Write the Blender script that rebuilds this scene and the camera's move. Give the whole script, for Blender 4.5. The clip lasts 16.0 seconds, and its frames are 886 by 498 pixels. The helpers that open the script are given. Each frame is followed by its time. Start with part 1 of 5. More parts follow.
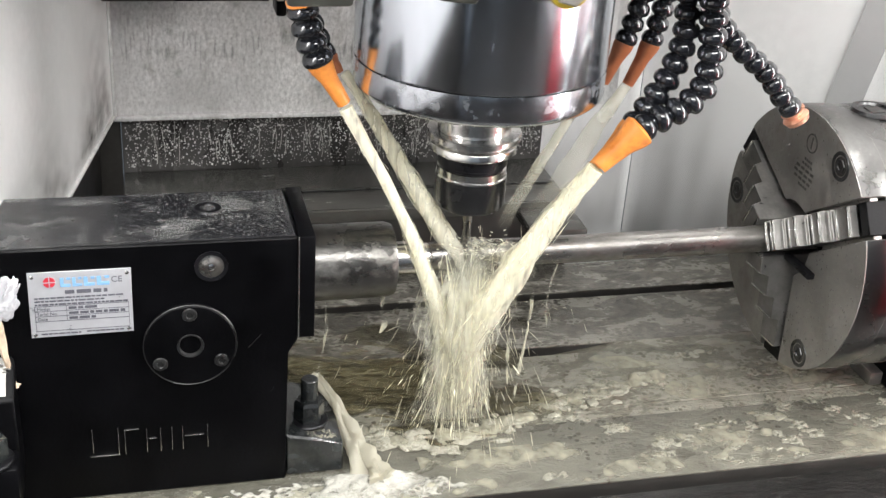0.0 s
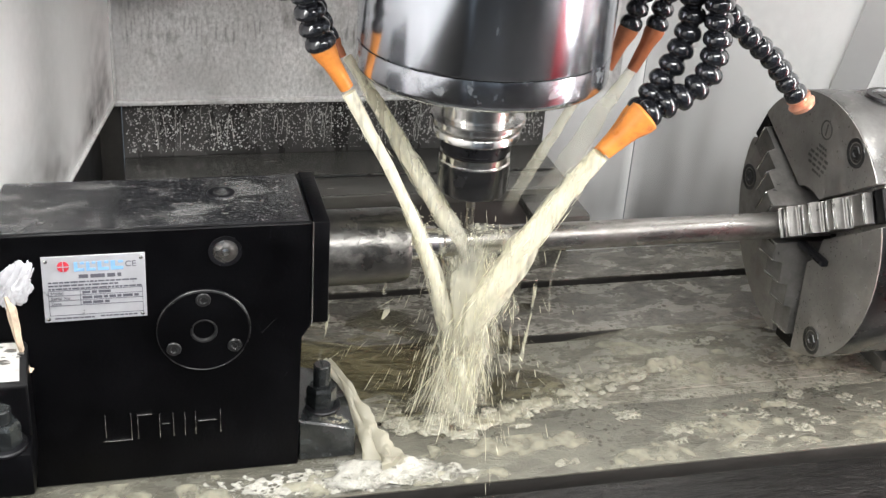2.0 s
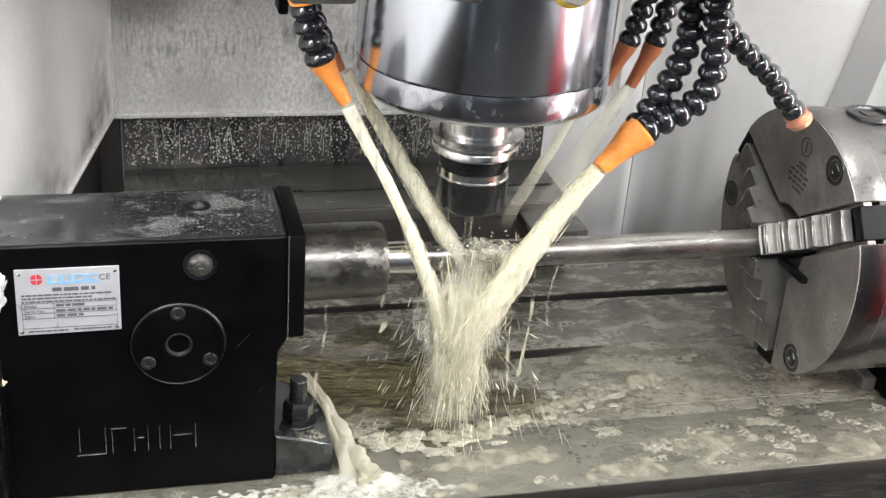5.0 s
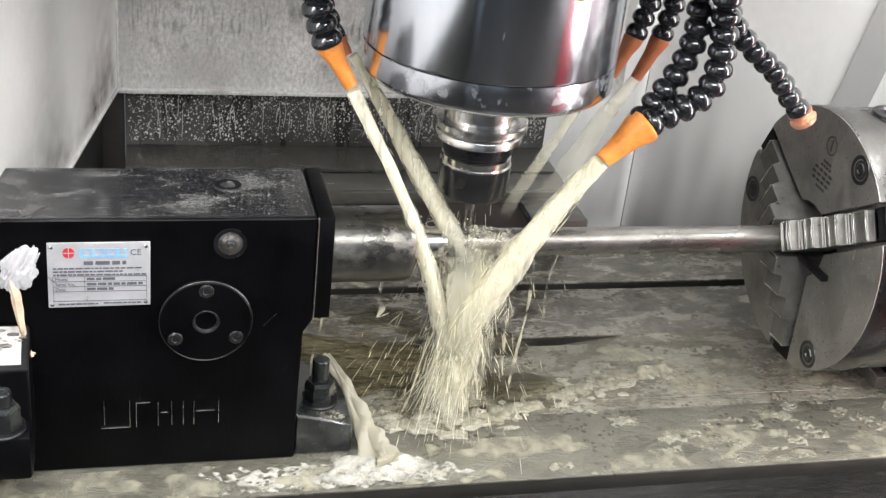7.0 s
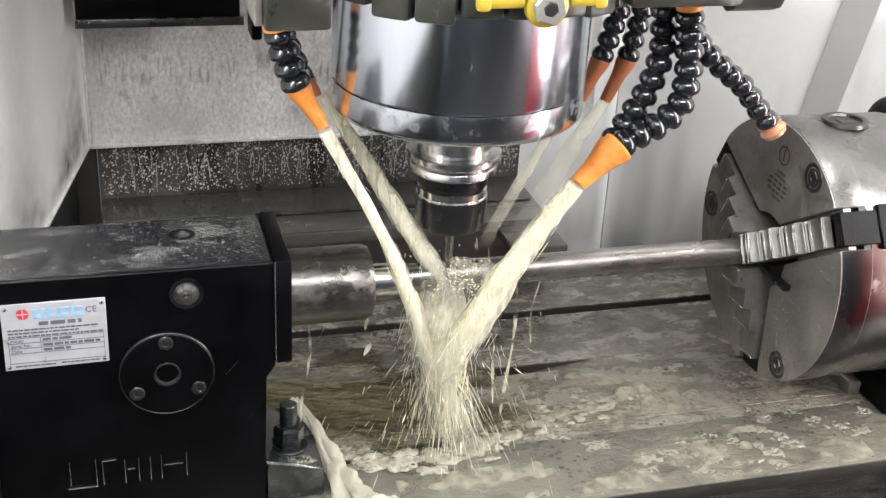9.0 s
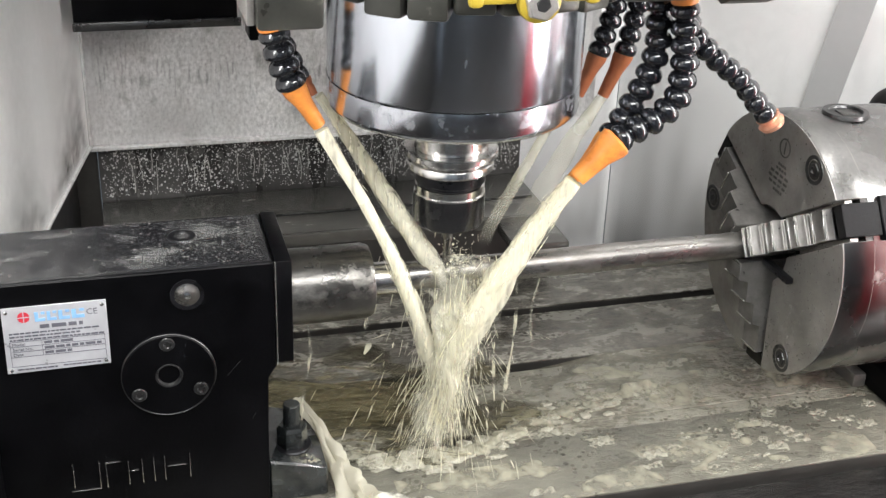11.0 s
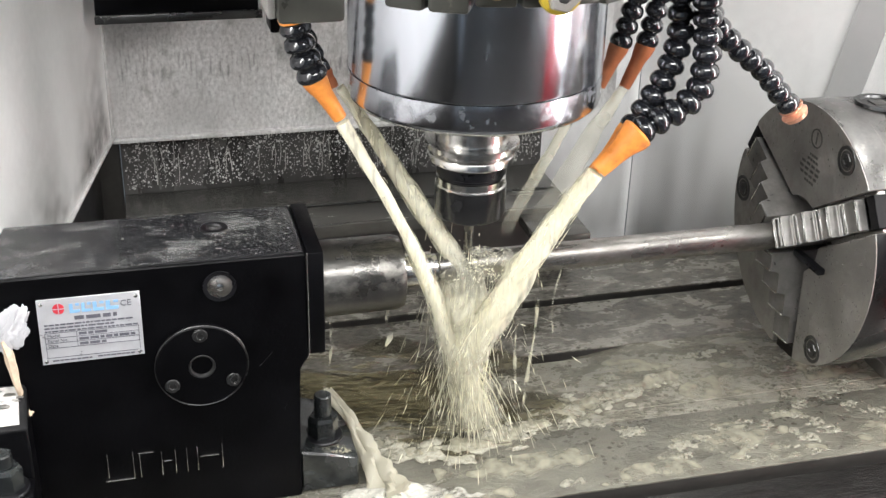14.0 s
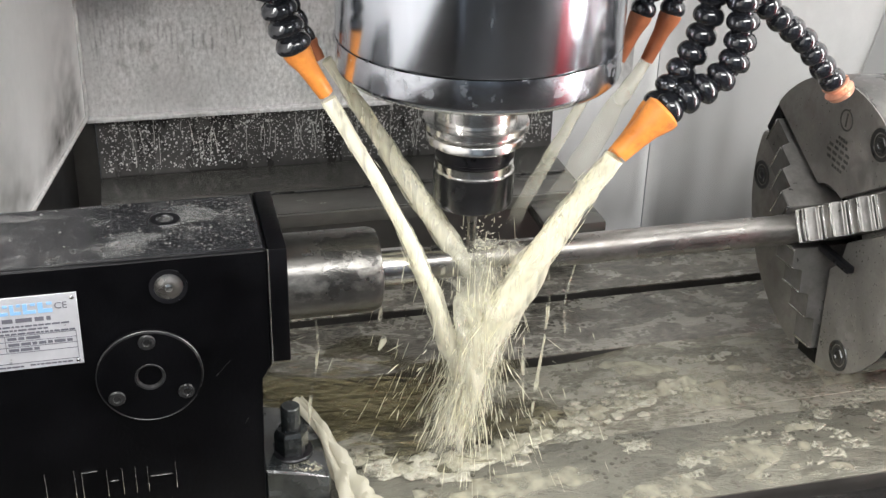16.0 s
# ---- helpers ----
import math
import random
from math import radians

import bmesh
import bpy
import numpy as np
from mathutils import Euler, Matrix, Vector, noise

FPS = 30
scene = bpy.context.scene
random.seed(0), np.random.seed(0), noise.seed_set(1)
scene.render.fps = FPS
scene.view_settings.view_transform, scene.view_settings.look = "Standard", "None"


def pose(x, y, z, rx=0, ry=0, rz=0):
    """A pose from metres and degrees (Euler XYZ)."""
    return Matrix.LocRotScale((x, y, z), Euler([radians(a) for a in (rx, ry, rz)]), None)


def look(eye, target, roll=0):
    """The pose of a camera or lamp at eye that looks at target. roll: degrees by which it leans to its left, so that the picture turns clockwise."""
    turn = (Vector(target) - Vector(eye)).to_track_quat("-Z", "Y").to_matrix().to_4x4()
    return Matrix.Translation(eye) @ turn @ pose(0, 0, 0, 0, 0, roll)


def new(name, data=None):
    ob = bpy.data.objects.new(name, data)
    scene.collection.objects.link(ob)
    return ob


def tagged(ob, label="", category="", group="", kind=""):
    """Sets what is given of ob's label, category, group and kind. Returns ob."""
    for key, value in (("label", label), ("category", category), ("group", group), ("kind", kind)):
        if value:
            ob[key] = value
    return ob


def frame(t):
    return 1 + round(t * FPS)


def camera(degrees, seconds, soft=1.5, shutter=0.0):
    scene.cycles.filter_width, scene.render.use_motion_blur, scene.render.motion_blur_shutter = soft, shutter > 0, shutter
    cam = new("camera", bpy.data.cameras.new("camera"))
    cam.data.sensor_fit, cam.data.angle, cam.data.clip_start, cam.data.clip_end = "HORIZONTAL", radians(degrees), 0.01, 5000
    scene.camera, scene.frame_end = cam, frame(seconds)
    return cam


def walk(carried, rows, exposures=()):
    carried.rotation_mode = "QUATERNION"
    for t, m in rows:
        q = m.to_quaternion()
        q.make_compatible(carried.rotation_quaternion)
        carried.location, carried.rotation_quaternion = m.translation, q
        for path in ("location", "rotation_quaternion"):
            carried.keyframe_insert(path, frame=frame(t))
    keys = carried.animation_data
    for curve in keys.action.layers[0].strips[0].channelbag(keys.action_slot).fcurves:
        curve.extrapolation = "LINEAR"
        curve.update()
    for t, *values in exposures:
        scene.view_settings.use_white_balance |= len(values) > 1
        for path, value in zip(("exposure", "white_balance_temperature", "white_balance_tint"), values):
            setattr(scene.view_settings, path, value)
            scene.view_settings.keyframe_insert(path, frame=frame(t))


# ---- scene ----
# camera: seconds, place, yaw, pitch, roll
cam = camera(40.65, 16.0, soft=1.4)
PATH = (
    (0.0, -0.2303, -0.7703, 0.3106, -15.47, -26.45, 3.99),
    (0.5, -0.2307, -0.7677, 0.3090, -15.84, -27.14, 4.08),
    (1.0, -0.2313, -0.7677, 0.3082, -15.53, -27.16, 3.80),
    (1.5, -0.2312, -0.7660, 0.3078, -15.37, -27.12, 4.11),
    (2.0, -0.2316, -0.7658, 0.3076, -15.55, -27.06, 4.21),
    (2.5, -0.2308, -0.7663, 0.3078, -15.55, -26.89, 4.22),
    (3.0, -0.2302, -0.7660, 0.3081, -15.57, -26.73, 4.31),
    (5.5, -0.2313, -0.7672, 0.3082, -15.45, -26.11, 4.58),
    (6.0, -0.2313, -0.7670, 0.3093, -15.01, -25.53, 4.24),
    (6.5, -0.2322, -0.7677, 0.3106, -15.04, -26.59, 4.33),
    (7.0, -0.2338, -0.7666, 0.3119, -15.81, -27.23, 6.57),
    (7.5, -0.2339, -0.7665, 0.3111, -16.91, -27.24, 6.38),
    (8.0, -0.2323, -0.7672, 0.3116, -17.19, -27.03, 5.83),
    (8.5, -0.2338, -0.7677, 0.3135, -16.76, -26.51, 4.52),
    (8.7, -0.2339, -0.7669, 0.3128, -16.69, -25.63, 3.46),
    (10.8, -0.2268, -0.7689, 0.3107, -16.49, -25.48, 2.36),
    (11.0, -0.2263, -0.7683, 0.3110, -16.19, -25.64, 2.09),
    (11.5, -0.2264, -0.7679, 0.3115, -15.49, -25.90, 1.68),
    (12.0, -0.2269, -0.7673, 0.3119, -15.26, -26.13, 1.65),
    (12.5, -0.2270, -0.7677, 0.3119, -15.24, -26.09, 1.67),
    (13.0, -0.2254, -0.7667, 0.3114, -14.98, -26.10, 1.52),
    (13.5, -0.2257, -0.7665, 0.3116, -15.03, -26.12, 1.54),
    (14.0, -0.2260, -0.7670, 0.3121, -15.08, -26.15, 1.54),
    (14.5, -0.2257, -0.7665, 0.3120, -14.99, -26.19, 1.54),
    (15.0, -0.2258, -0.7670, 0.3120, -14.85, -26.29, 1.51),
    (15.5, -0.2154, -0.7197, 0.2923, -15.12, -26.61, 1.66),
    (16.0, -0.1979, -0.6825, 0.2775, -14.68, -27.08, 1.55),
)
walk(cam, [(t, pose(x, y, z, 90 + pitch, 0, yaw) @ pose(0, 0, 0, 0, 0, roll)) for t, x, y, z, yaw, pitch, roll in PATH])

# the table's travel along x: seconds, metres
TRAVEL = [(0.0, -0.0), (0.5, 0.0054), (1.0, 0.0096), (1.42, 0.0127), (1.5, 0.0128), (2.0, 0.0081), (2.5, 0.0036), (3.0, -0.0007), (4.3, -0.0121), (5.5, -0.0014), (6.0, 0.0029), (6.5, 0.0077), (7.1, 0.0126), (7.5, 0.0098), (8.0, 0.0061), (8.5, 0.0014), (10.0, -0.0118), (10.8, -0.0046), (11.0, -0.003), (11.5, 0.0014), (12.0, 0.0057), (12.85, 0.0128), (13.0, 0.0127), (13.5, 0.008), (14.0, 0.0041), (14.5, -0.0007), (15.0, -0.0051), (15.5, -0.0085), (16.0, -0.0078)]

# ---- light ----
world = bpy.data.worlds.new("world")
scene.world = world
world.use_nodes = True
world.node_tree.nodes["Background"].inputs[0].default_value = (0.75, 0.85, 1.0, 1)
world.node_tree.nodes["Background"].inputs[1].default_value = 0.15
scene.view_settings.exposure = 0.075


def work_light(name, eye, target, sx, sy, watts, colour):
    lamp = bpy.data.lights.new(name, "AREA")
    lamp.shape, lamp.size, lamp.size_y, lamp.energy, lamp.color = "RECTANGLE", sx, sy, watts, colour
    ob = new(name, lamp)
    ob.matrix_world = look(eye, target)
    return ob


# LED work lights of the machine's enclosure, above and to both sides of the door
work_light("work_light_left", (-0.368, -0.14, 0.27), (0.2, -0.06, 0.19), 0.22, 0.74, 11.5, (1.0, 0.99, 0.98))
work_light("work_light_right", (0.68, -0.36, 0.19), (0.0, -0.10, 0.12), 0.09, 0.90, 8.5, (1.0, 0.99, 0.98))
work_light("work_light_top", (-0.05, -0.25, 1.22), (-0.15, 0.25, 0.0), 1.1, 0.35, 17, (1.0, 0.99, 0.98))
work_light("work_light_door", (0.10, -1.20, 0.98), (0.02, 0.3, 0.0), 1.1, 0.35, 26, (1.0, 0.99, 0.98))


# ---- materials ----
def surf(name, colour, rough=0.5, metal=0.0, vary=0.25, scale=30.0, bump=0.2, fine=300.0, stain=None, streak=None, coat=0.0, spec=0.5, depth=0.0004, grain=0.35):
    """Colour with cloudy variation and grain. stain: (colour, scale, low, high, roughness), patches of another surface; streak: stretch of the grain."""
    m = bpy.data.materials.new(name)
    m.use_nodes = True
    t = m.node_tree
    n, l = t.nodes, t.links
    p = n["Principled BSDF"]
    p.inputs["Metallic"].default_value, p.inputs["Coat Weight"].default_value = metal, coat
    p.inputs["Coat Roughness"].default_value, p.inputs["Specular IOR Level"].default_value = 0.1, spec
    co = n.new("ShaderNodeTexCoord")
    mp = n.new("ShaderNodeMapping")
    l.new(co.outputs["Object"], mp.inputs[0])
    if streak:
        mp.inputs["Scale"].default_value = streak

    def tex(sc, detail=6.0, rgh=0.6, src=mp):
        x = n.new("ShaderNodeTexNoise")
        x.inputs["Scale"].default_value, x.inputs["Detail"].default_value, x.inputs["Roughness"].default_value = sc, detail, rgh
        l.new(src.outputs[0], x.inputs["Vector"])
        return x

    def ramp(src, a, b, lo, hi):
        r = n.new("ShaderNodeMapRange")
        l.new(src, r.inputs[0])
        for i, v in enumerate((a, b, lo, hi)):
            r.inputs[i + 1].default_value = v
        return r.outputs[0]

    def mix(fac, a, b):
        x = n.new("ShaderNodeMix")
        x.data_type = "RGBA"
        if isinstance(fac, float):
            x.inputs[0].default_value = fac
        else:
            l.new(fac, x.inputs[0])
        for i, v in ((6, a), (7, b)):
            if isinstance(v, tuple):
                x.inputs[i].default_value = (*v, 1)
            else:
                l.new(v, x.inputs[i])
        return x.outputs[2]

    big, small = tex(scale), tex(fine, 4.0)
    dark = tuple(c * (1 - vary) for c in colour)
    lite = tuple(min(1.0, c * (1 + vary)) for c in colour)
    col = mix(ramp(big.outputs[0], 0.3, 0.7, 0, 1), dark, lite)
    col = mix(ramp(small.outputs[0], 0.35, 0.65, 0, grain), col, dark)
    rg = ramp(big.outputs[0], 0.3, 0.7, max(0.02, rough * 0.75), min(1, rough * 1.25))
    if stain:
        sc, sscale, lo, hi, sr = stain
        st = tex(sscale, 8.0, 0.65)
        f = ramp(st.outputs[0], lo, hi, 0, 1)
        col = mix(f, col, sc)
        r2 = n.new("ShaderNodeMix")
        l.new(f, r2.inputs[0])
        l.new(rg, r2.inputs[2])
        r2.inputs[3].default_value = sr
        rg = r2.outputs[0]
        if metal and sr >= 0.5:
            l.new(ramp(f, 0, 1, metal, 0), p.inputs["Metallic"])
    l.new(col, p.inputs["Base Color"])
    l.new(rg, p.inputs["Roughness"])
    if bump:
        b = n.new("ShaderNodeBump")
        b.inputs["Strength"].default_value, b.inputs["Distance"].default_value = bump, depth
        l.new(small.outputs[0], b.inputs["Height"])
        l.new(b.outputs[0], p.inputs["Normal"])
    return m


def foamy(name, wet, froth, metal, scale=18.0, lo=0.45, hi=0.62, flow=(1.0, 2.2, 1.0), burst=0.47):
    """Wet steel under a milky film with froth: bubbles by cells, drawn out along the flow."""
    m = bpy.data.materials.new(name)
    m.use_nodes = True
    t = m.node_tree
    n, l = t.nodes, t.links
    p = n["Principled BSDF"]
    co, mp = n.new("ShaderNodeTexCoord"), n.new("ShaderNodeMapping")
    mp.inputs["Scale"].default_value = flow
    l.new(co.outputs["Object"], mp.inputs[0])
    noise1, noise2, cell = n.new("ShaderNodeTexNoise"), n.new("ShaderNodeTexNoise"), n.new("ShaderNodeTexVoronoi")
    for x, s, d in ((noise1, scale, 9.0), (noise2, scale * 7, 5.0)):
        x.inputs["Scale"].default_value, x.inputs["Detail"].default_value, x.inputs["Roughness"].default_value = s, d, 0.62
        x.inputs["Distortion"].default_value = 0.6
        l.new(mp.outputs[0], x.inputs["Vector"])
    cell.feature, cell.inputs["Scale"].default_value = "DISTANCE_TO_EDGE", 170.0
    l.new(co.outputs["Object"], cell.inputs["Vector"])

    def ramp(src, a, b, c, d):
        r = n.new("ShaderNodeMapRange")
        l.new(src, r.inputs[0])
        for i, v in enumerate((a, b, c, d)):
            r.inputs[i + 1].default_value = v
        return r.outputs[0]

    def math_node(op, a, b):
        x = n.new("ShaderNodeMath")
        x.operation = op
        for i, v in enumerate((a, b)):
            if isinstance(v, float):
                x.inputs[i].default_value = v
            else:
                l.new(v, x.inputs[i])
        return x.outputs[0]

    patch = ramp(noise1.outputs[0], lo, hi, 0, 1)
    rim = ramp(cell.outputs[0], 0.0, 0.15, 1.0, 0.86)
    fac = math_node("MULTIPLY", patch, rim)
    fac = math_node("MULTIPLY", fac, ramp(noise2.outputs[0], 0.3, 0.6, 0.55, 1.0))
    pit = n.new("ShaderNodeTexVoronoi")
    pit.inputs["Scale"].default_value = 150.0
    l.new(co.outputs["Object"], pit.inputs["Vector"])
    where = n.new("ShaderNodeTexNoise")
    where.inputs["Scale"].default_value = scale * 1.6
    l.new(co.outputs["Object"], where.inputs["Vector"])
    pits = math_node("MULTIPLY", ramp(pit.outputs[0], 0.22, 0.38, 1.0, 0.0), ramp(where.outputs[0], burst, burst + 0.07, 0.0, 1.0))
    fac = math_node("MULTIPLY", fac, math_node("SUBTRACT", 1.0, pits))
    shade = n.new("ShaderNodeMix")
    shade.data_type = "RGBA"
    l.new(ramp(noise2.outputs[0], 0.3, 0.7, 0, 1), shade.inputs[0])
    shade.inputs[6].default_value, shade.inputs[7].default_value = (*[c * 0.5 for c in wet], 1), (*[c * 1.5 for c in wet], 1)
    mx = n.new("ShaderNodeMix")
    mx.data_type = "RGBA"
    l.new(fac, mx.inputs[0])
    l.new(shade.outputs[2], mx.inputs[6])
    mx.inputs[7].default_value = (*froth, 1)
    l.new(mx.outputs[2], p.inputs["Base Color"])
    l.new(ramp(fac, 0, 1, 0.16, 0.5), p.inputs["Roughness"])
    l.new(ramp(fac, 0, 0.6, metal, 0), p.inputs["Metallic"])
    b = n.new("ShaderNodeBump")
    b.inputs["Strength"].default_value, b.inputs["Distance"].default_value = 0.5, 0.0026
    ripple = n.new("ShaderNodeTexNoise")
    ripple.inputs["Scale"].default_value, ripple.inputs["Detail"].default_value = 190.0, 3.0
    l.new(mp.outputs[0], ripple.inputs["Vector"])
    height = math_node("ADD", fac, noise2.outputs[0])
    l.new(math_node("ADD", height, math_node("MULTIPLY", ripple.outputs[0], 0.55)), b.inputs["Height"])
    l.new(b.outputs[0], p.inputs["Normal"])
    return m


def liquid(name, colour, cover, scale=60.0, stretch=(1, 1, 0.25), lo=0.4, hi=0.6, rough=0.25, spec=0.5):
    """Milky coolant. cover below 1: torn by gaps along its fall."""
    m = bpy.data.materials.new(name)
    m.use_nodes = True
    t = m.node_tree
    n, l = t.nodes, t.links
    p = n["Principled BSDF"]
    p.inputs["Base Color"].default_value, p.inputs["Roughness"].default_value = (*colour, 1), rough
    p.inputs["Specular IOR Level"].default_value = spec
    co, mp, x = n.new("ShaderNodeTexCoord"), n.new("ShaderNodeMapping"), n.new("ShaderNodeTexNoise")
    mp.inputs["Scale"].default_value = stretch
    l.new(co.outputs["Object"], mp.inputs[0])
    l.new(mp.outputs[0], x.inputs["Vector"])
    x.inputs["Scale"].default_value, x.inputs["Detail"].default_value = scale, 6
    b = n.new("ShaderNodeBump")
    b.inputs["Strength"].default_value, b.inputs["Distance"].default_value = 0.06, 0.001
    l.new(x.outputs[0], b.inputs["Height"])
    l.new(b.outputs[0], p.inputs["Normal"])
    tr, mx, out = n.new("ShaderNodeBsdfTranslucent"), n.new("ShaderNodeMixShader"), n["Material Output"]
    tr.inputs[0].default_value = (*colour, 1)
    mx.inputs[0].default_value = 0.5
    l.new(p.outputs[0], mx.inputs[1])
    l.new(tr.outputs[0], mx.inputs[2])
    l.new(mx.outputs[0], out.inputs[0])
    if cover < 1:
        gap, mx2 = n.new("ShaderNodeBsdfTransparent"), n.new("ShaderNodeMixShader")
        l.new(gap.outputs[0], mx2.inputs[1])
        l.new(mx.outputs[0], mx2.inputs[2])
        l.new(mx2.outputs[0], out.inputs[0])
        r = n.new("ShaderNodeMapRange")
        l.new(x.outputs[0], r.inputs[0])
        for i, v in enumerate((lo, hi, 0.0, cover)):
            r.inputs[i + 1].default_value = v
        at, inv, mul = n.new("ShaderNodeAttribute"), n.new("ShaderNodeMath"), n.new("ShaderNodeMath")
        at.attribute_name, inv.operation, mul.operation = "thin", "SUBTRACT", "MULTIPLY"
        inv.inputs[0].default_value = 1.0
        l.new(at.outputs["Fac"], inv.inputs[1])
        l.new(inv.outputs[0], mul.inputs[0])
        l.new(r.outputs[0], mul.inputs[1])
        l.new(mul.outputs[0], mx2.inputs[0])
    return m


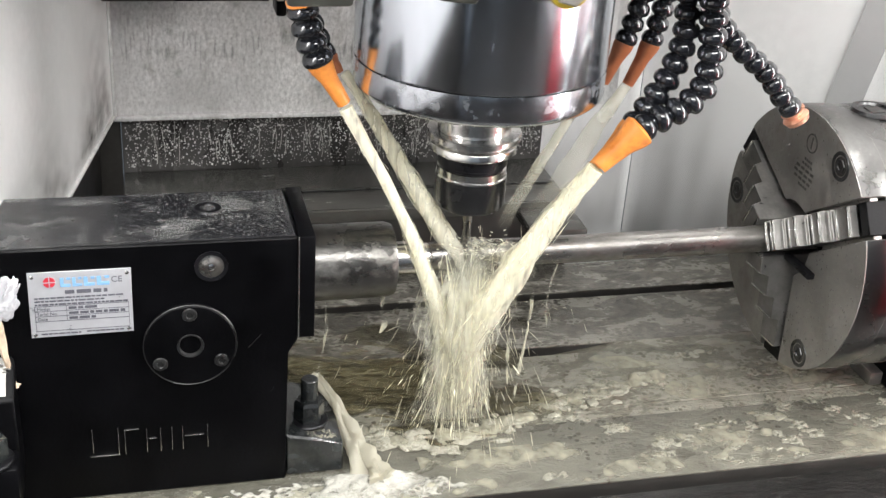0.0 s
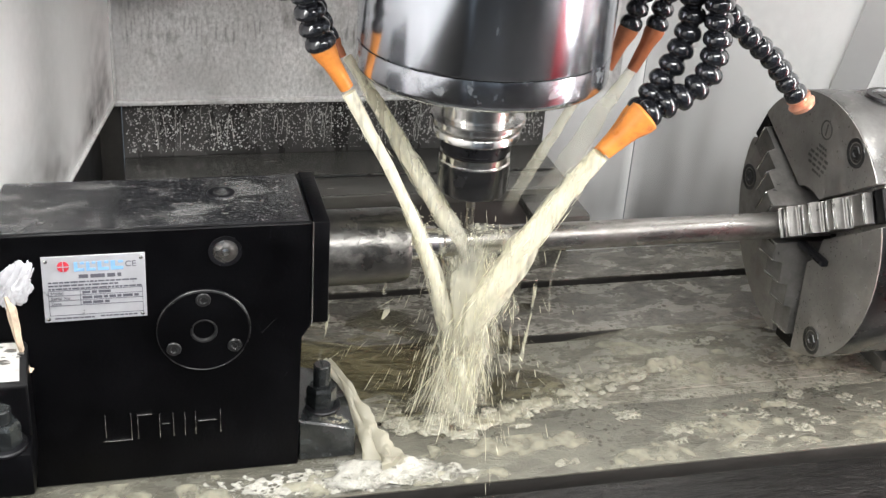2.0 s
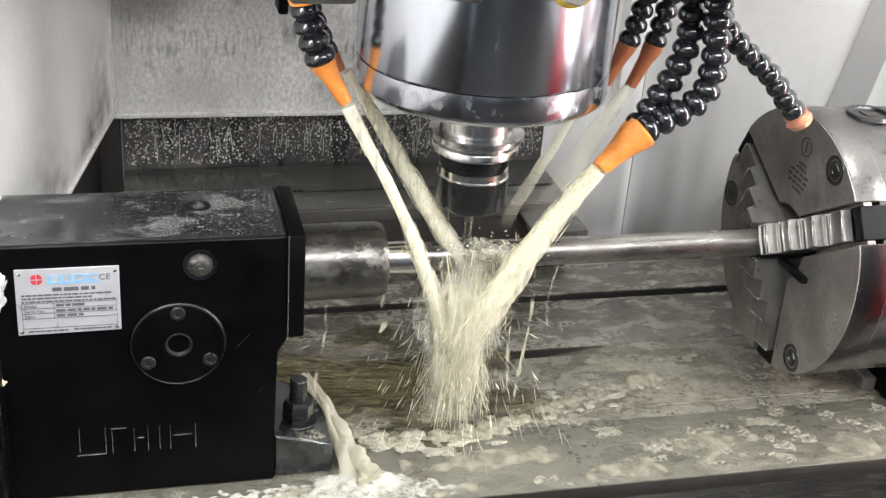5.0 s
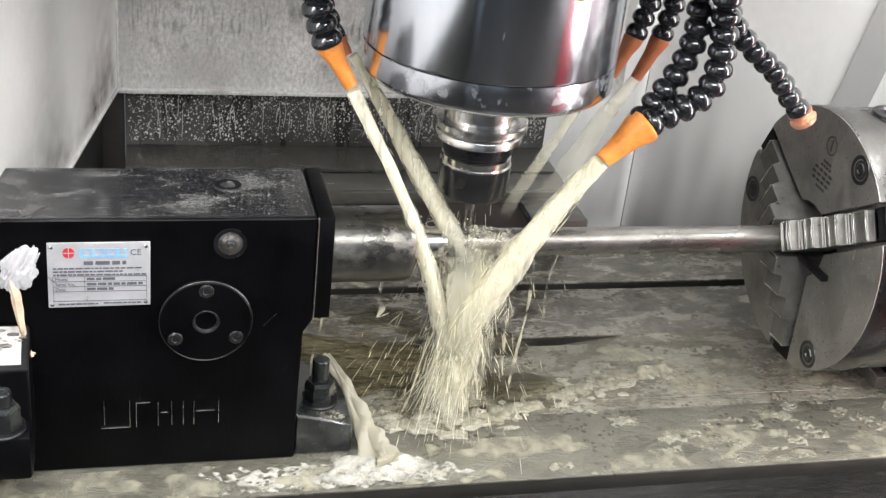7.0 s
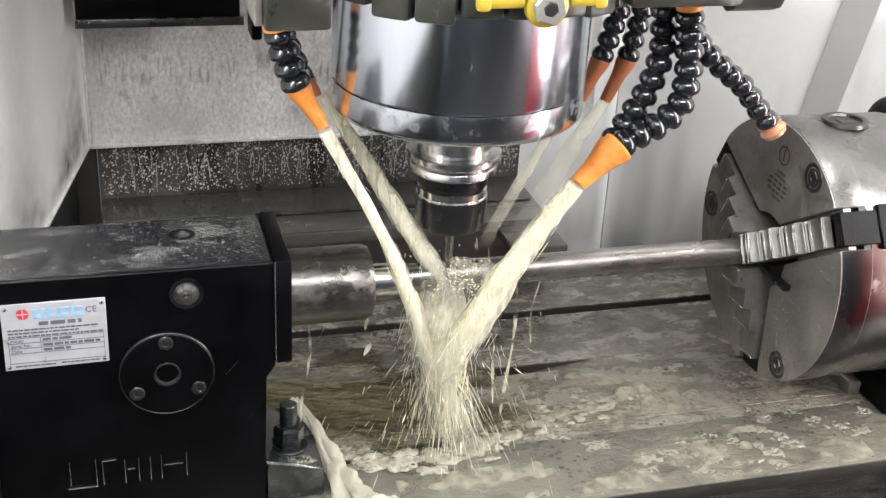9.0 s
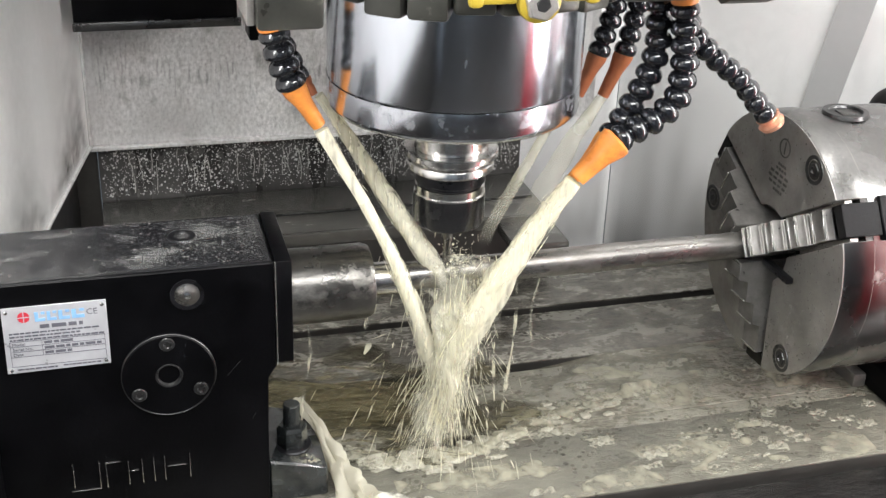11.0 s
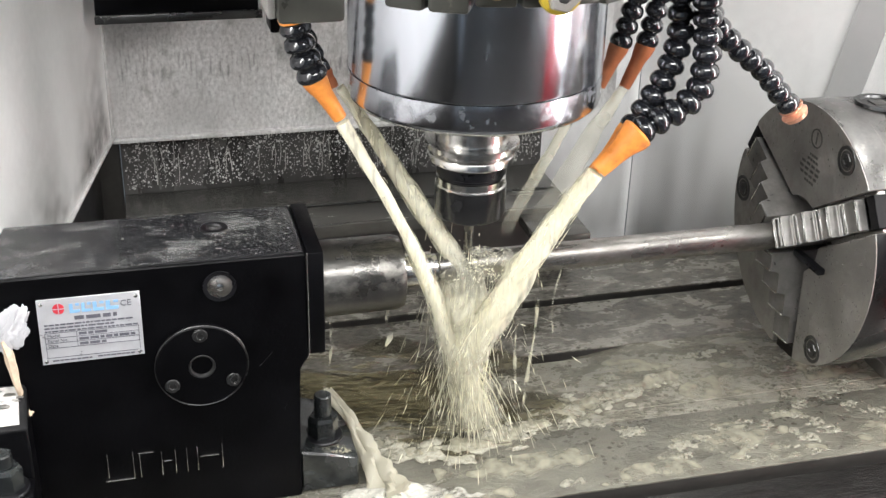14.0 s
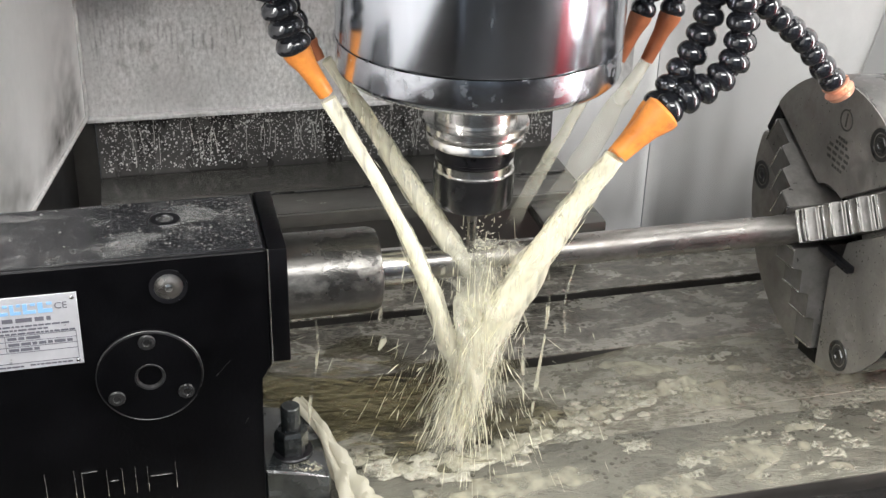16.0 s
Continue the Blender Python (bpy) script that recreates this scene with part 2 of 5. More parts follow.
M = {
    "polished": surf("polished_steel", (0.70, 0.735, 0.80), 0.16, 1.0, 0.15, 22, 0.10, 160, ((0.52, 0.54, 0.58), 50, 0.60, 0.74, 0.38), streak=(1, 1, 0.25)),
    "shaft": surf("wet_turned_steel", (0.25, 0.24, 0.226), 0.26, 0.9, 0.35, 34, 0.45, 200, ((0.17, 0.16, 0.145), 70, 0.50, 0.66, 0.4), streak=(0.4, 1, 1)),
    "quill": surf("quill_steel", (0.135, 0.131, 0.123), 0.30, 0.9, 0.4, 26, 0.6, 140, ((0.34, 0.33, 0.30), 34, 0.56, 0.70, 0.35), streak=(0.8, 1, 1), depth=0.0008),
    "bright": surf("bright_steel", (0.70, 0.69, 0.67), 0.22, 1.0, 0.15, 40, 0.1, 250),
    "ground": surf("ground_steel", (0.34, 0.325, 0.305), 0.36, 0.75, 0.28, 25, 0.30, 320, ((0.17, 0.155, 0.14), 38, 0.50, 0.72, 0.5)),
    "dark_steel": surf("dark_steel", (0.07, 0.07, 0.07), 0.30, 0.8, 0.3, 30, 0.2, 250),
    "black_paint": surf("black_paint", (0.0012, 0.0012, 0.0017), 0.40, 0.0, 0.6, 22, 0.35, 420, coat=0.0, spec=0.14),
    "black_oxide": surf("black_oxide", (0.012, 0.012, 0.014), 0.32, 0.4, 0.35, 60, 0.2, 300),
    "hose": surf("hose_black", (0.012, 0.013, 0.016), 0.13, 0.0, 0.3, 60, 0.05, 300, coat=0.5),
    "orange": surf("orange_plastic", (0.86, 0.29, 0.060), 0.36, 0.0, 0.3, 60, 0.15, 260, ((0.50, 0.16, 0.05), 110, 0.58, 0.72, 0.5)),
    "rust_orange": surf("dull_orange_plastic", (0.36, 0.12, 0.05), 0.4, 0.0, 0.25, 60, 0.1, 260),
    "copper": surf("copper_tip", (0.72, 0.36, 0.24), 0.3, 0.6, 0.2, 60, 0.1, 260),
    "yellow": surf("yellow_paint", (0.42, 0.31, 0.035), 0.35, 0.0, 0.2, 60, 0.1, 250, ((0.12, 0.10, 0.05), 70, 0.62, 0.74, 0.6)),
    "greasy": surf("greasy_casting", (0.055, 0.055, 0.048), 0.35, 0.35, 0.5, 50, 0.5, 200, ((0.20, 0.20, 0.16), 50, 0.56, 0.75, 0.3)),
    "plate": surf("nameplate_aluminium", (0.53, 0.535, 0.56), 0.35, 0.35, 0.10, 60, 0.05, 300),
    "ink": surf("black_ink", (0.10, 0.10, 0.12), 0.5, 0, 0.2, 60, 0.0),
    "blue_ink": surf("blue_ink", (0.22, 0.42, 0.66), 0.5, 0, 0.15, 60, 0.0),
    "red_ink": surf("red_ink", (0.55, 0.03, 0.05), 0.5, 0, 0.15, 60, 0.0),
    "engraved": surf("engraved_lines", (0.055, 0.052, 0.048), 0.6, 0.3, 0.3, 80, 0.1),
    "wall": surf("grey_enclosure_paint", (0.80, 0.80, 0.79), 0.42, 0.0, 0.10, 5, 0.1, 120, ((0.34, 0.33, 0.31), 7, 0.66, 0.95, 0.5)),
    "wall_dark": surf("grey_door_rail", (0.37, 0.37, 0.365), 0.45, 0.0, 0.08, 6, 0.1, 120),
    "sheet": surf("brushed_steel_sheet", (0.64, 0.635, 0.625), 0.42, 0.15, 0.36, 9, 0.7, 260, ((0.33, 0.325, 0.31), 34, 0.57, 0.70, 0.45), streak=(1.1, 1, 0.7), grain=0.8),
    "wet_sheet": surf("wet_dark_sheet", (0.125, 0.122, 0.113), 0.22, 0.5, 0.3, 16, 0.3, 150, ((0.20, 0.19, 0.17), 30, 0.6, 0.75, 0.4), streak=(0.5, 1.5, 1)),
    # near-black: the shade of slots, gaps and bores is put into this colour
    "recess_shade": surf("shade_in_recesses", (0.035, 0.033, 0.03), 0.4, 0.2, 0.3, 20, 0.2, 150),
    "reflected_dark": surf("navy_reflected_wall", (0.085, 0.098, 0.12), 0.4, 0.0, 0.1, 6, 0.1, 120),
    "reflected_blue": surf("blue_grey_reflected_wall", (0.30, 0.35, 0.41), 0.45, 0.0, 0.08, 6, 0.1, 120),
    "wet_top_sheen": surf("wet_paint_with_sheen", (0.020, 0.020, 0.022), 0.22, 0.0, 0.45, 16, 0.3, 300, ((0.085, 0.085, 0.083), 26, 0.52, 0.72, 0.3), coat=0.3),
    "wet_lug": surf("wet_black_casting", (0.010, 0.0115, 0.012), 0.25, 0.0, 0.5, 40, 0.5, 260, ((0.035, 0.04, 0.04), 50, 0.5, 0.7, 0.15), coat=0.5),
    "red": surf("red_reflector_paint", (0.40, 0.020, 0.034), 0.4, 0.0, 0.1, 6, 0.1, 120),
    "table": foamy("wet_table_steel", (0.125, 0.118, 0.102), (0.34, 0.325, 0.275), 0.3, 22.0, 0.42, 0.70, (0.9, 1.8, 1.0)),
    "table_milky": foamy("milky_table_film", (0.130, 0.122, 0.094), (0.34, 0.33, 0.27), 0.1, 18.0, 0.38, 0.66, (0.9, 1.7, 1.0)),
    "table_film": foamy("pale_table_film", (0.078, 0.075, 0.060), (0.165, 0.16, 0.130), 0.0, 8.0, 0.26, 0.66, (0.9, 1.6, 1.0), 0.56),
    "heap": foamy("heaped_froth", (0.27, 0.258, 0.205), (0.47, 0.455, 0.37), 0.0, 60.0, 0.35, 0.60, (1, 1, 1), 0.60),
    "murk": liquid("olive_splash", (0.34, 0.30, 0.18), 0.34, 60, (1, 1, 1), -1.0, 0.0, 0.9, 0.1),
    "streak": liquid("flung_coolant", (0.93, 0.91, 0.77), 1.0, 60, (1, 1, 1), -1.0, 0.0, 0.9, 0.0),
    "fine_streak": liquid("fine_flung_coolant", (0.70, 0.68, 0.55), 1.0, 60, (1, 1, 1), -1.0, 0.0, 0.9, 0.0),
    "table_front": foamy("damp_table_steel", (0.028, 0.027, 0.026), (0.058, 0.056, 0.052), 0.4, 12.0, 0.62, 0.8, (0.6, 2.0, 1.0)),
    "froth": foamy("coolant_froth", (0.30, 0.293, 0.25), (0.54, 0.53, 0.475), 0.0, 30.0, 0.35, 0.55, (1, 1, 1)),
    "bubbles": foamy("bubble_film", (0.20, 0.192, 0.15), (0.36, 0.35, 0.285), 0.0, 40.0, 0.35, 0.55, (1, 1, 1)),
    "coolant": liquid("milky_coolant", (0.93, 0.91, 0.77), 1.0),
    "mist": liquid("thin_coolant", (0.90, 0.88, 0.74), 0.50, 230, (1, 1, 0.06), 0.40, 0.76, 0.9, 0.0),
    "skin": liquid("ragged_coolant", (0.90, 0.87, 0.70), 0.55, 140, (1, 1, 0.4), 0.44, 0.66),
    "haze": liquid("hazy_coolant", (0.93, 0.91, 0.78), 0.74, 190, (1, 1, 0.07), 0.26, 0.72, 0.9, 0.0),
    "fading": liquid("breaking_coolant", (0.94, 0.92, 0.79), 0.999, 170, (1, 1, 0.08), 0.14, 0.44, 0.6, 0.15),
    "grime": surf("grime_and_darkening", (0.085, 0.080, 0.072), 0.45, 0.0, 0.3, 30, 0.2, 200),
    "bead": surf("water_bead", (0.16, 0.157, 0.15), 0.12, 0.3, 0.3, 60, 0.05, 200, coat=0.6),
    "nut_steel": surf("dark_collet_nut", (0.045, 0.045, 0.047), 0.26, 0.7, 0.3, 30, 0.2, 250),
    "band": surf("splashed_dark_panel", (0.060, 0.058, 0.056), 0.30, 0.3, 0.35, 18, 0.3, 150, ((0.11, 0.108, 0.10), 34, 0.56, 0.75, 0.4), streak=(1.4, 1, 0.4)),
    "drop": surf("milky_drop", (0.52, 0.515, 0.50), 0.3, 0.0, 0.2, 90, 0.1, 300),
    "run": liquid("tan_coolant", (0.60, 0.575, 0.47), 1.0, 120, (1, 1, 0.6), 0.25, 0.55, 0.35),
    "sheer": liquid("sheer_coolant", (0.90, 0.88, 0.70), 0.46, 60, (1, 1, 0.3), -0.1, 0.55),
    "film": liquid("drying_film", (0.44, 0.44, 0.43), 0.50, 45, (1, 1, 1), 0.20, 0.70, 0.4),
    "crest": liquid("aerated_coolant", (0.58, 0.56, 0.445), 0.85, 55, (1, 1, 1), 0.32, 0.62, 0.4),
    "pool": foamy("murky_pool", (0.050, 0.044, 0.025), (0.26, 0.24, 0.15), 0.0, 16.0, 0.46, 0.80, (0.8, 2.0, 1.0)),
    "rag": surf("white_plastic_wrap", (0.50, 0.50, 0.52), 0.25, 0.0, 0.1, 40, 0.2, 200),
    "string": surf("cream_string", (0.66, 0.52, 0.38), 0.8, 0.0, 0.25, 200, 0.5, 600),
    # pale milky runs, also the painted reflection on the bracket's slope
    "chips": surf("pale_runs_and_sheen", (0.42, 0.415, 0.39), 0.5, 0.2, 0.4, 90, 0.8, 300),
}


def broken_rim(m):
    """Lets a sheet of froth thin out towards its rim."""
    n, l = m.node_tree.nodes, m.node_tree.links
    out = n["Material Output"]
    src = out.inputs[0].links[0].from_socket
    gap, mx, at = n.new("ShaderNodeBsdfTransparent"), n.new("ShaderNodeMixShader"), n.new("ShaderNodeAttribute")
    at.attribute_name = "thin"
    l.new(at.outputs["Fac"], mx.inputs[0])
    l.new(src, mx.inputs[1])
    l.new(gap.outputs[0], mx.inputs[2])
    l.new(mx.outputs[0], out.inputs[0])


for key in ("froth", "bubbles", "pool", "grime"):
    broken_rim(M[key])


# ---- mesh helpers ----
def root_of(ob):
    at = Vector((0, 0, 0))
    while ob:
        at += ob.location
        ob = ob.parent
    return at


def thing(name, base, label, category, group="", kind=""):
    ob = new(name)
    ob.location, ob.empty_display_size = base, 0.02
    return tagged(ob, label, category, group, kind)


def part(name, bm, material, parent, label="", smooth=40):
    """One mesh, modelled in the world's coordinates, under a thing or a part."""
    me = bpy.data.meshes.new(name)
    off = root_of(parent) if parent else Vector((0, 0, 0))
    bmesh.ops.translate(bm, verts=bm.verts, vec=-off)
    bmesh.ops.recalc_face_normals(bm, faces=bm.faces)
    for e in bm.edges:
        e.smooth = len(e.link_faces) == 2 and e.calc_face_angle(0) < radians(smooth)
    for f in bm.faces:
        f.smooth = True
    bm.to_mesh(me)
    bm.free()
    me.materials.append(M[material])
    ob = new(name, me)
    ob.parent = parent
    return tagged(ob, label)


def piece(name, bm, material, label, category, group="", kind="", smooth=40):
    return tagged(part(name, bm, material, None, smooth=smooth), label, category, group, kind)


def box(x0, x1, y0, y1, z0, z1, bevel=0.001, bm=None, seg=2):
    b = bmesh.new()
    bmesh.ops.create_cube(b, size=1)
    for v in b.verts:
        v.co = Vector(((x0 + x1) / 2 + v.co.x * (x1 - x0), (y0 + y1) / 2 + v.co.y * (y1 - y0), (z0 + z1) / 2 + v.co.z * (z1 - z0)))
    if bevel:
        bmesh.ops.bevel(b, geom=b.edges[:], offset=bevel, segments=seg, affect="EDGES", profile=0.5)
    return join(bm, b)


def join(bm, b):
    if bm is None:
        return b
    me = bpy.data.meshes.new("joined")
    b.to_mesh(me)
    b.free()
    bm.from_mesh(me)
    bpy.data.meshes.remove(me)
    return bm


def frame_of(axis):
    a = Vector(axis).normalized()
    u = a.orthogonal().normalized() if abs(a.z) < 0.9 else Vector((1, 0, 0))
    u = (u - a * u.dot(a)).normalized()
    return a, u, a.cross(u)


def lathe(origin, axis, profile, seg=48, bm=None, closed=False):
    """Turned shape: profile of (radius, height along the axis)."""
    bm = bm or bmesh.new()
    o, (a, u, w) = Vector(origin), frame_of(axis)
    rings = []
    for r, h in profile:
        if r < 1e-6:
            rings.append([bm.verts.new(o + a * h)])
        else:
            rings.append([bm.verts.new(o + a * h + (u * math.cos(q) + w * math.sin(q)) * r) for q in [2 * math.pi * k / seg for k in range(seg)]])
    if closed:
        rings.append(rings[0])
    for p, q in zip(rings, rings[1:]):
        for k in range(seg):
            vs = [p[k % len(p)], p[(k + 1) % len(p)], q[(k + 1) % len(q)], q[k % len(q)]]
            vs = list(dict.fromkeys(vs))
            if len(vs) > 2:
                bm.faces.new(vs)
    return bm


def rod(p0, p1, r0, r1=None, seg=24, bevel=0.0008, bm=None):
    p0, p1 = Vector(p0), Vector(p1)
    h, r1 = (p1 - p0).length, r0 if r1 is None else r1
    return lathe(p0, p1 - p0, [(0, 0), (r0 - bevel, 0), (r0, bevel), (r1, h - bevel), (r1 - bevel, h), (0, h)], seg, bm)


def prism(outline, u, v, n, depth, origin=(0, 0, 0), bevel=0.0006, bm=None):
    """Outline in the axes u, v, drawn out by depth along n."""
    u, v, n, o = Vector(u), Vector(v), Vector(n), Vector(origin)
    b = bmesh.new()
    a = [b.verts.new(o + u * x + v * y) for x, y in outline]
    c = [b.verts.new(o + u * x + v * y + n * depth) for x, y in outline]
    b.faces.new(a)
    b.faces.new(c)
    k = len(outline)
    for i in range(k):
        b.faces.new((a[i], a[(i + 1) % k], c[(i + 1) % k], c[i]))
    if bevel:
        bmesh.ops.bevel(b, geom=b.edges[:], offset=bevel, segments=1, affect="EDGES")
    return join(bm, b)


def curve_points(pts, count):
    """Points at even steps along a smooth line through pts."""
    pts = [Vector(p) for p in pts]
    ext = [pts[0] * 2 - pts[1]] + pts + [pts[-1] * 2 - pts[-2]]
    fine = []
    for i in range(1, len(ext) - 2):
        p0, p1, p2, p3 = ext[i - 1:i + 3]
        for k in range(20):
            s = k / 20
            fine.append(0.5 * (2 * p1 + (p2 - p0) * s + (2 * p0 - 5 * p1 + 4 * p2 - p3) * s * s + (3 * p1 - p0 - 3 * p2 + p3) * s ** 3))
    fine.append(pts[-1])
    run = [0.0]
    for a, b in zip(fine, fine[1:]):
        run.append(run[-1] + (b - a).length)
    out, j = [], 0
    for k in range(count):
        d = run[-1] * k / (count - 1)
        while j < len(run) - 2 and run[j + 1] < d:
            j += 1
        s = (d - run[j]) / max(1e-9, run[j + 1] - run[j])
        out.append(fine[j].lerp(fine[j + 1], s))
    return out


def tube(pts, radii, seg=16, wobble=0.0, seed=0, bm=None, count=24, flat=1.0, thin=None):
    """A round body along a smooth line, with an uneven surface. thin: how far it breaks up, from start to end."""
    bm = bm or bmesh.new()
    layer = (bm.verts.layers.float.get("thin") or bm.verts.layers.float.new("thin")) if thin else None
    line = curve_points(pts, count)
    rings = []
    u = frame_of(line[1] - line[0])[1]
    for i, p in enumerate(line):
        t = (line[min(i + 1, count - 1)] - line[max(i - 1, 0)]).normalized()
        u = (u - t * u.dot(t)).normalized()
        w = t.cross(u)
        s = i / (count - 1) * (len(radii) - 1)
        j = min(int(s), len(radii) - 2)
        r = radii[j] + (radii[j + 1] - radii[j]) * (s - j)
        ring = []
        for k in range(seg):
            q = 2 * math.pi * k / seg
            d = u * math.cos(q) + w * math.sin(q) * flat
            g = 1 + wobble * noise.noise(Vector((p.x * 60 + seed, p.y * 60 + math.cos(q) * 1.2, p.z * 60 + math.sin(q) * 1.2)))
            ring.append(bm.verts.new(p + d * r * g))
            if thin:
                e = i / (count - 1) * (len(thin) - 1)
                f = min(int(e), len(thin) - 2)
                ring[-1][layer] = thin[f] + (thin[f + 1] - thin[f]) * (e - f)
        rings.append(ring)
    for p, q in zip(rings, rings[1:]):
        for k in range(seg):
            bm.faces.new((p[k], p[(k + 1) % seg], q[(k + 1) % seg], q[k]))
    bm.faces.new(rings[0])
    bm.faces.new(rings[-1])
    return bm


def blob(centre, size, wobble=0.3, seed=0, sub=2, freq=2.0, bm=None):
    b = bmesh.new()
    bmesh.ops.create_icosphere(b, subdivisions=sub, radius=1)
    c, s = Vector(centre), Vector(size)
    for v in b.verts:
        g = 1 + wobble * noise.noise(v.co * freq + Vector((seed * 7.3, seed * 1.7, seed)))
        v.co = c + Vector((v.co.x * s.x, v.co.y * s.y, v.co.z * s.z)) * g
    return join(bm, b)


def needles(rows):
    """Many thin double cones at once: rows of (start, end, radius)."""
    vs, fs = [], []
    for p, q, w in rows:
        a, u, v = frame_of(q - p)
        m, k = p.lerp(q, 0.45), len(vs)
        vs += [p, m + u * w, m + v * w, m - u * w, m - v * w, q]
        fs += [(k, k + 1, k + 2), (k, k + 2, k + 3), (k, k + 3, k + 4), (k, k + 4, k + 1), (k + 5, k + 2, k + 1), (k + 5, k + 3, k + 2), (k + 5, k + 4, k + 3), (k + 5, k + 1, k + 4)]
    me = bpy.data.meshes.new("needles")
    me.from_pydata(vs, [], fs)
    bm = bmesh.new()
    bm.from_mesh(me)
    bpy.data.meshes.remove(me)
    return bm


def sheath(path, count, spread, length, thick, seed, scatter=0.06, start=0.0):
    """Needles that follow a path of points, thick in its middle and thinning outwards; spread: radii along it."""
    rnd = random.Random(seed)
    line = curve_points(path, 60)
    rows = []
    for k in range(count):
        q = start + (1 - start) * rnd.random()
        i = min(58, int(q * 59))
        d = (line[i + 1] - line[i]).normalized()
        e = q * (len(spread) - 1)
        j = min(int(e), len(spread) - 2)
        r = spread[j] + (spread[j + 1] - spread[j]) * (e - j)
        off = Vector((rnd.gauss(0, r), rnd.gauss(0, r * 0.7), rnd.gauss(0, r * 0.5)))
        o = line[i] + off
        aim = (d + off * (scatter / max(r, 0.002)) + Vector((rnd.gauss(0, 0.05), rnd.gauss(0, 0.05), 0))).normalized()
        end = o + aim * length * rnd.uniform(0.4, 1.4)
        if min(o.z, end.z) > TZ + 0.001:
            rows.append((o, end, thick * rnd.choice((0.5, 0.7, 0.8, 1.0, 1.5))))
    return needles(rows)


def words(text, size, origin, material, parent, u=(1, 0, 0), v=(0, 0, 1), depth=0.0002):
    """Raised lettering as a mesh part."""
    cu = bpy.data.curves.new("lettering", "FONT")
    cu.body, cu.size, cu.extrude, cu.resolution_u = text, size, depth, 2
    tmp = new("lettering_curve", cu)
    me = bpy.data.meshes.new_from_object(tmp.evaluated_get(bpy.context.evaluated_depsgraph_get()))
    bpy.data.objects.remove(tmp)
    bm = bmesh.new()
    bm.from_mesh(me)
    bpy.data.meshes.remove(me)
    u, v = Vector(u), Vector(v)
    n = u.cross(v)
    for w in bm.verts:
        w.co = Vector(origin) + u * w.co.x + v * w.co.y + n * w.co.z
    return part("lettering", bm, material, parent, "printed word")


# ---- enclosure ----
TZ, AZ = -0.25, -0.0927      # table top, height of the work's axis
BACK = 0.40                  # back panel


def wall_sheet(name, a, b, z0, z1, material, label, thick=0.004, lean=0.0):
    """Upright sheet between two plan points."""
    a, b = Vector((*a, 0)), Vector((*b, 0))
    d = (b - a).normalized()
    n = Vector((-d.y, d.x, 0))
    bm = bmesh.new()
    lo = [a, b, b + n * thick, a + n * thick]
    vs = [bm.verts.new(p + Vector((0, 0, z0))) for p in lo] + [bm.verts.new(p + Vector((0, 0, z1))) for p in lo]
    for f in ((0, 1, 2, 3), (4, 5, 6, 7), (0, 1, 5, 4), (1, 2, 6, 5), (2, 3, 7, 6), (3, 0, 4, 7)):
        bm.faces.new([vs[i] for i in f])
    bmesh.ops.bevel(bm, geom=bm.edges[:], offset=0.0008, segments=1, affect="EDGES")
    return piece(name, bm, material, label, "wall", kind="structure")


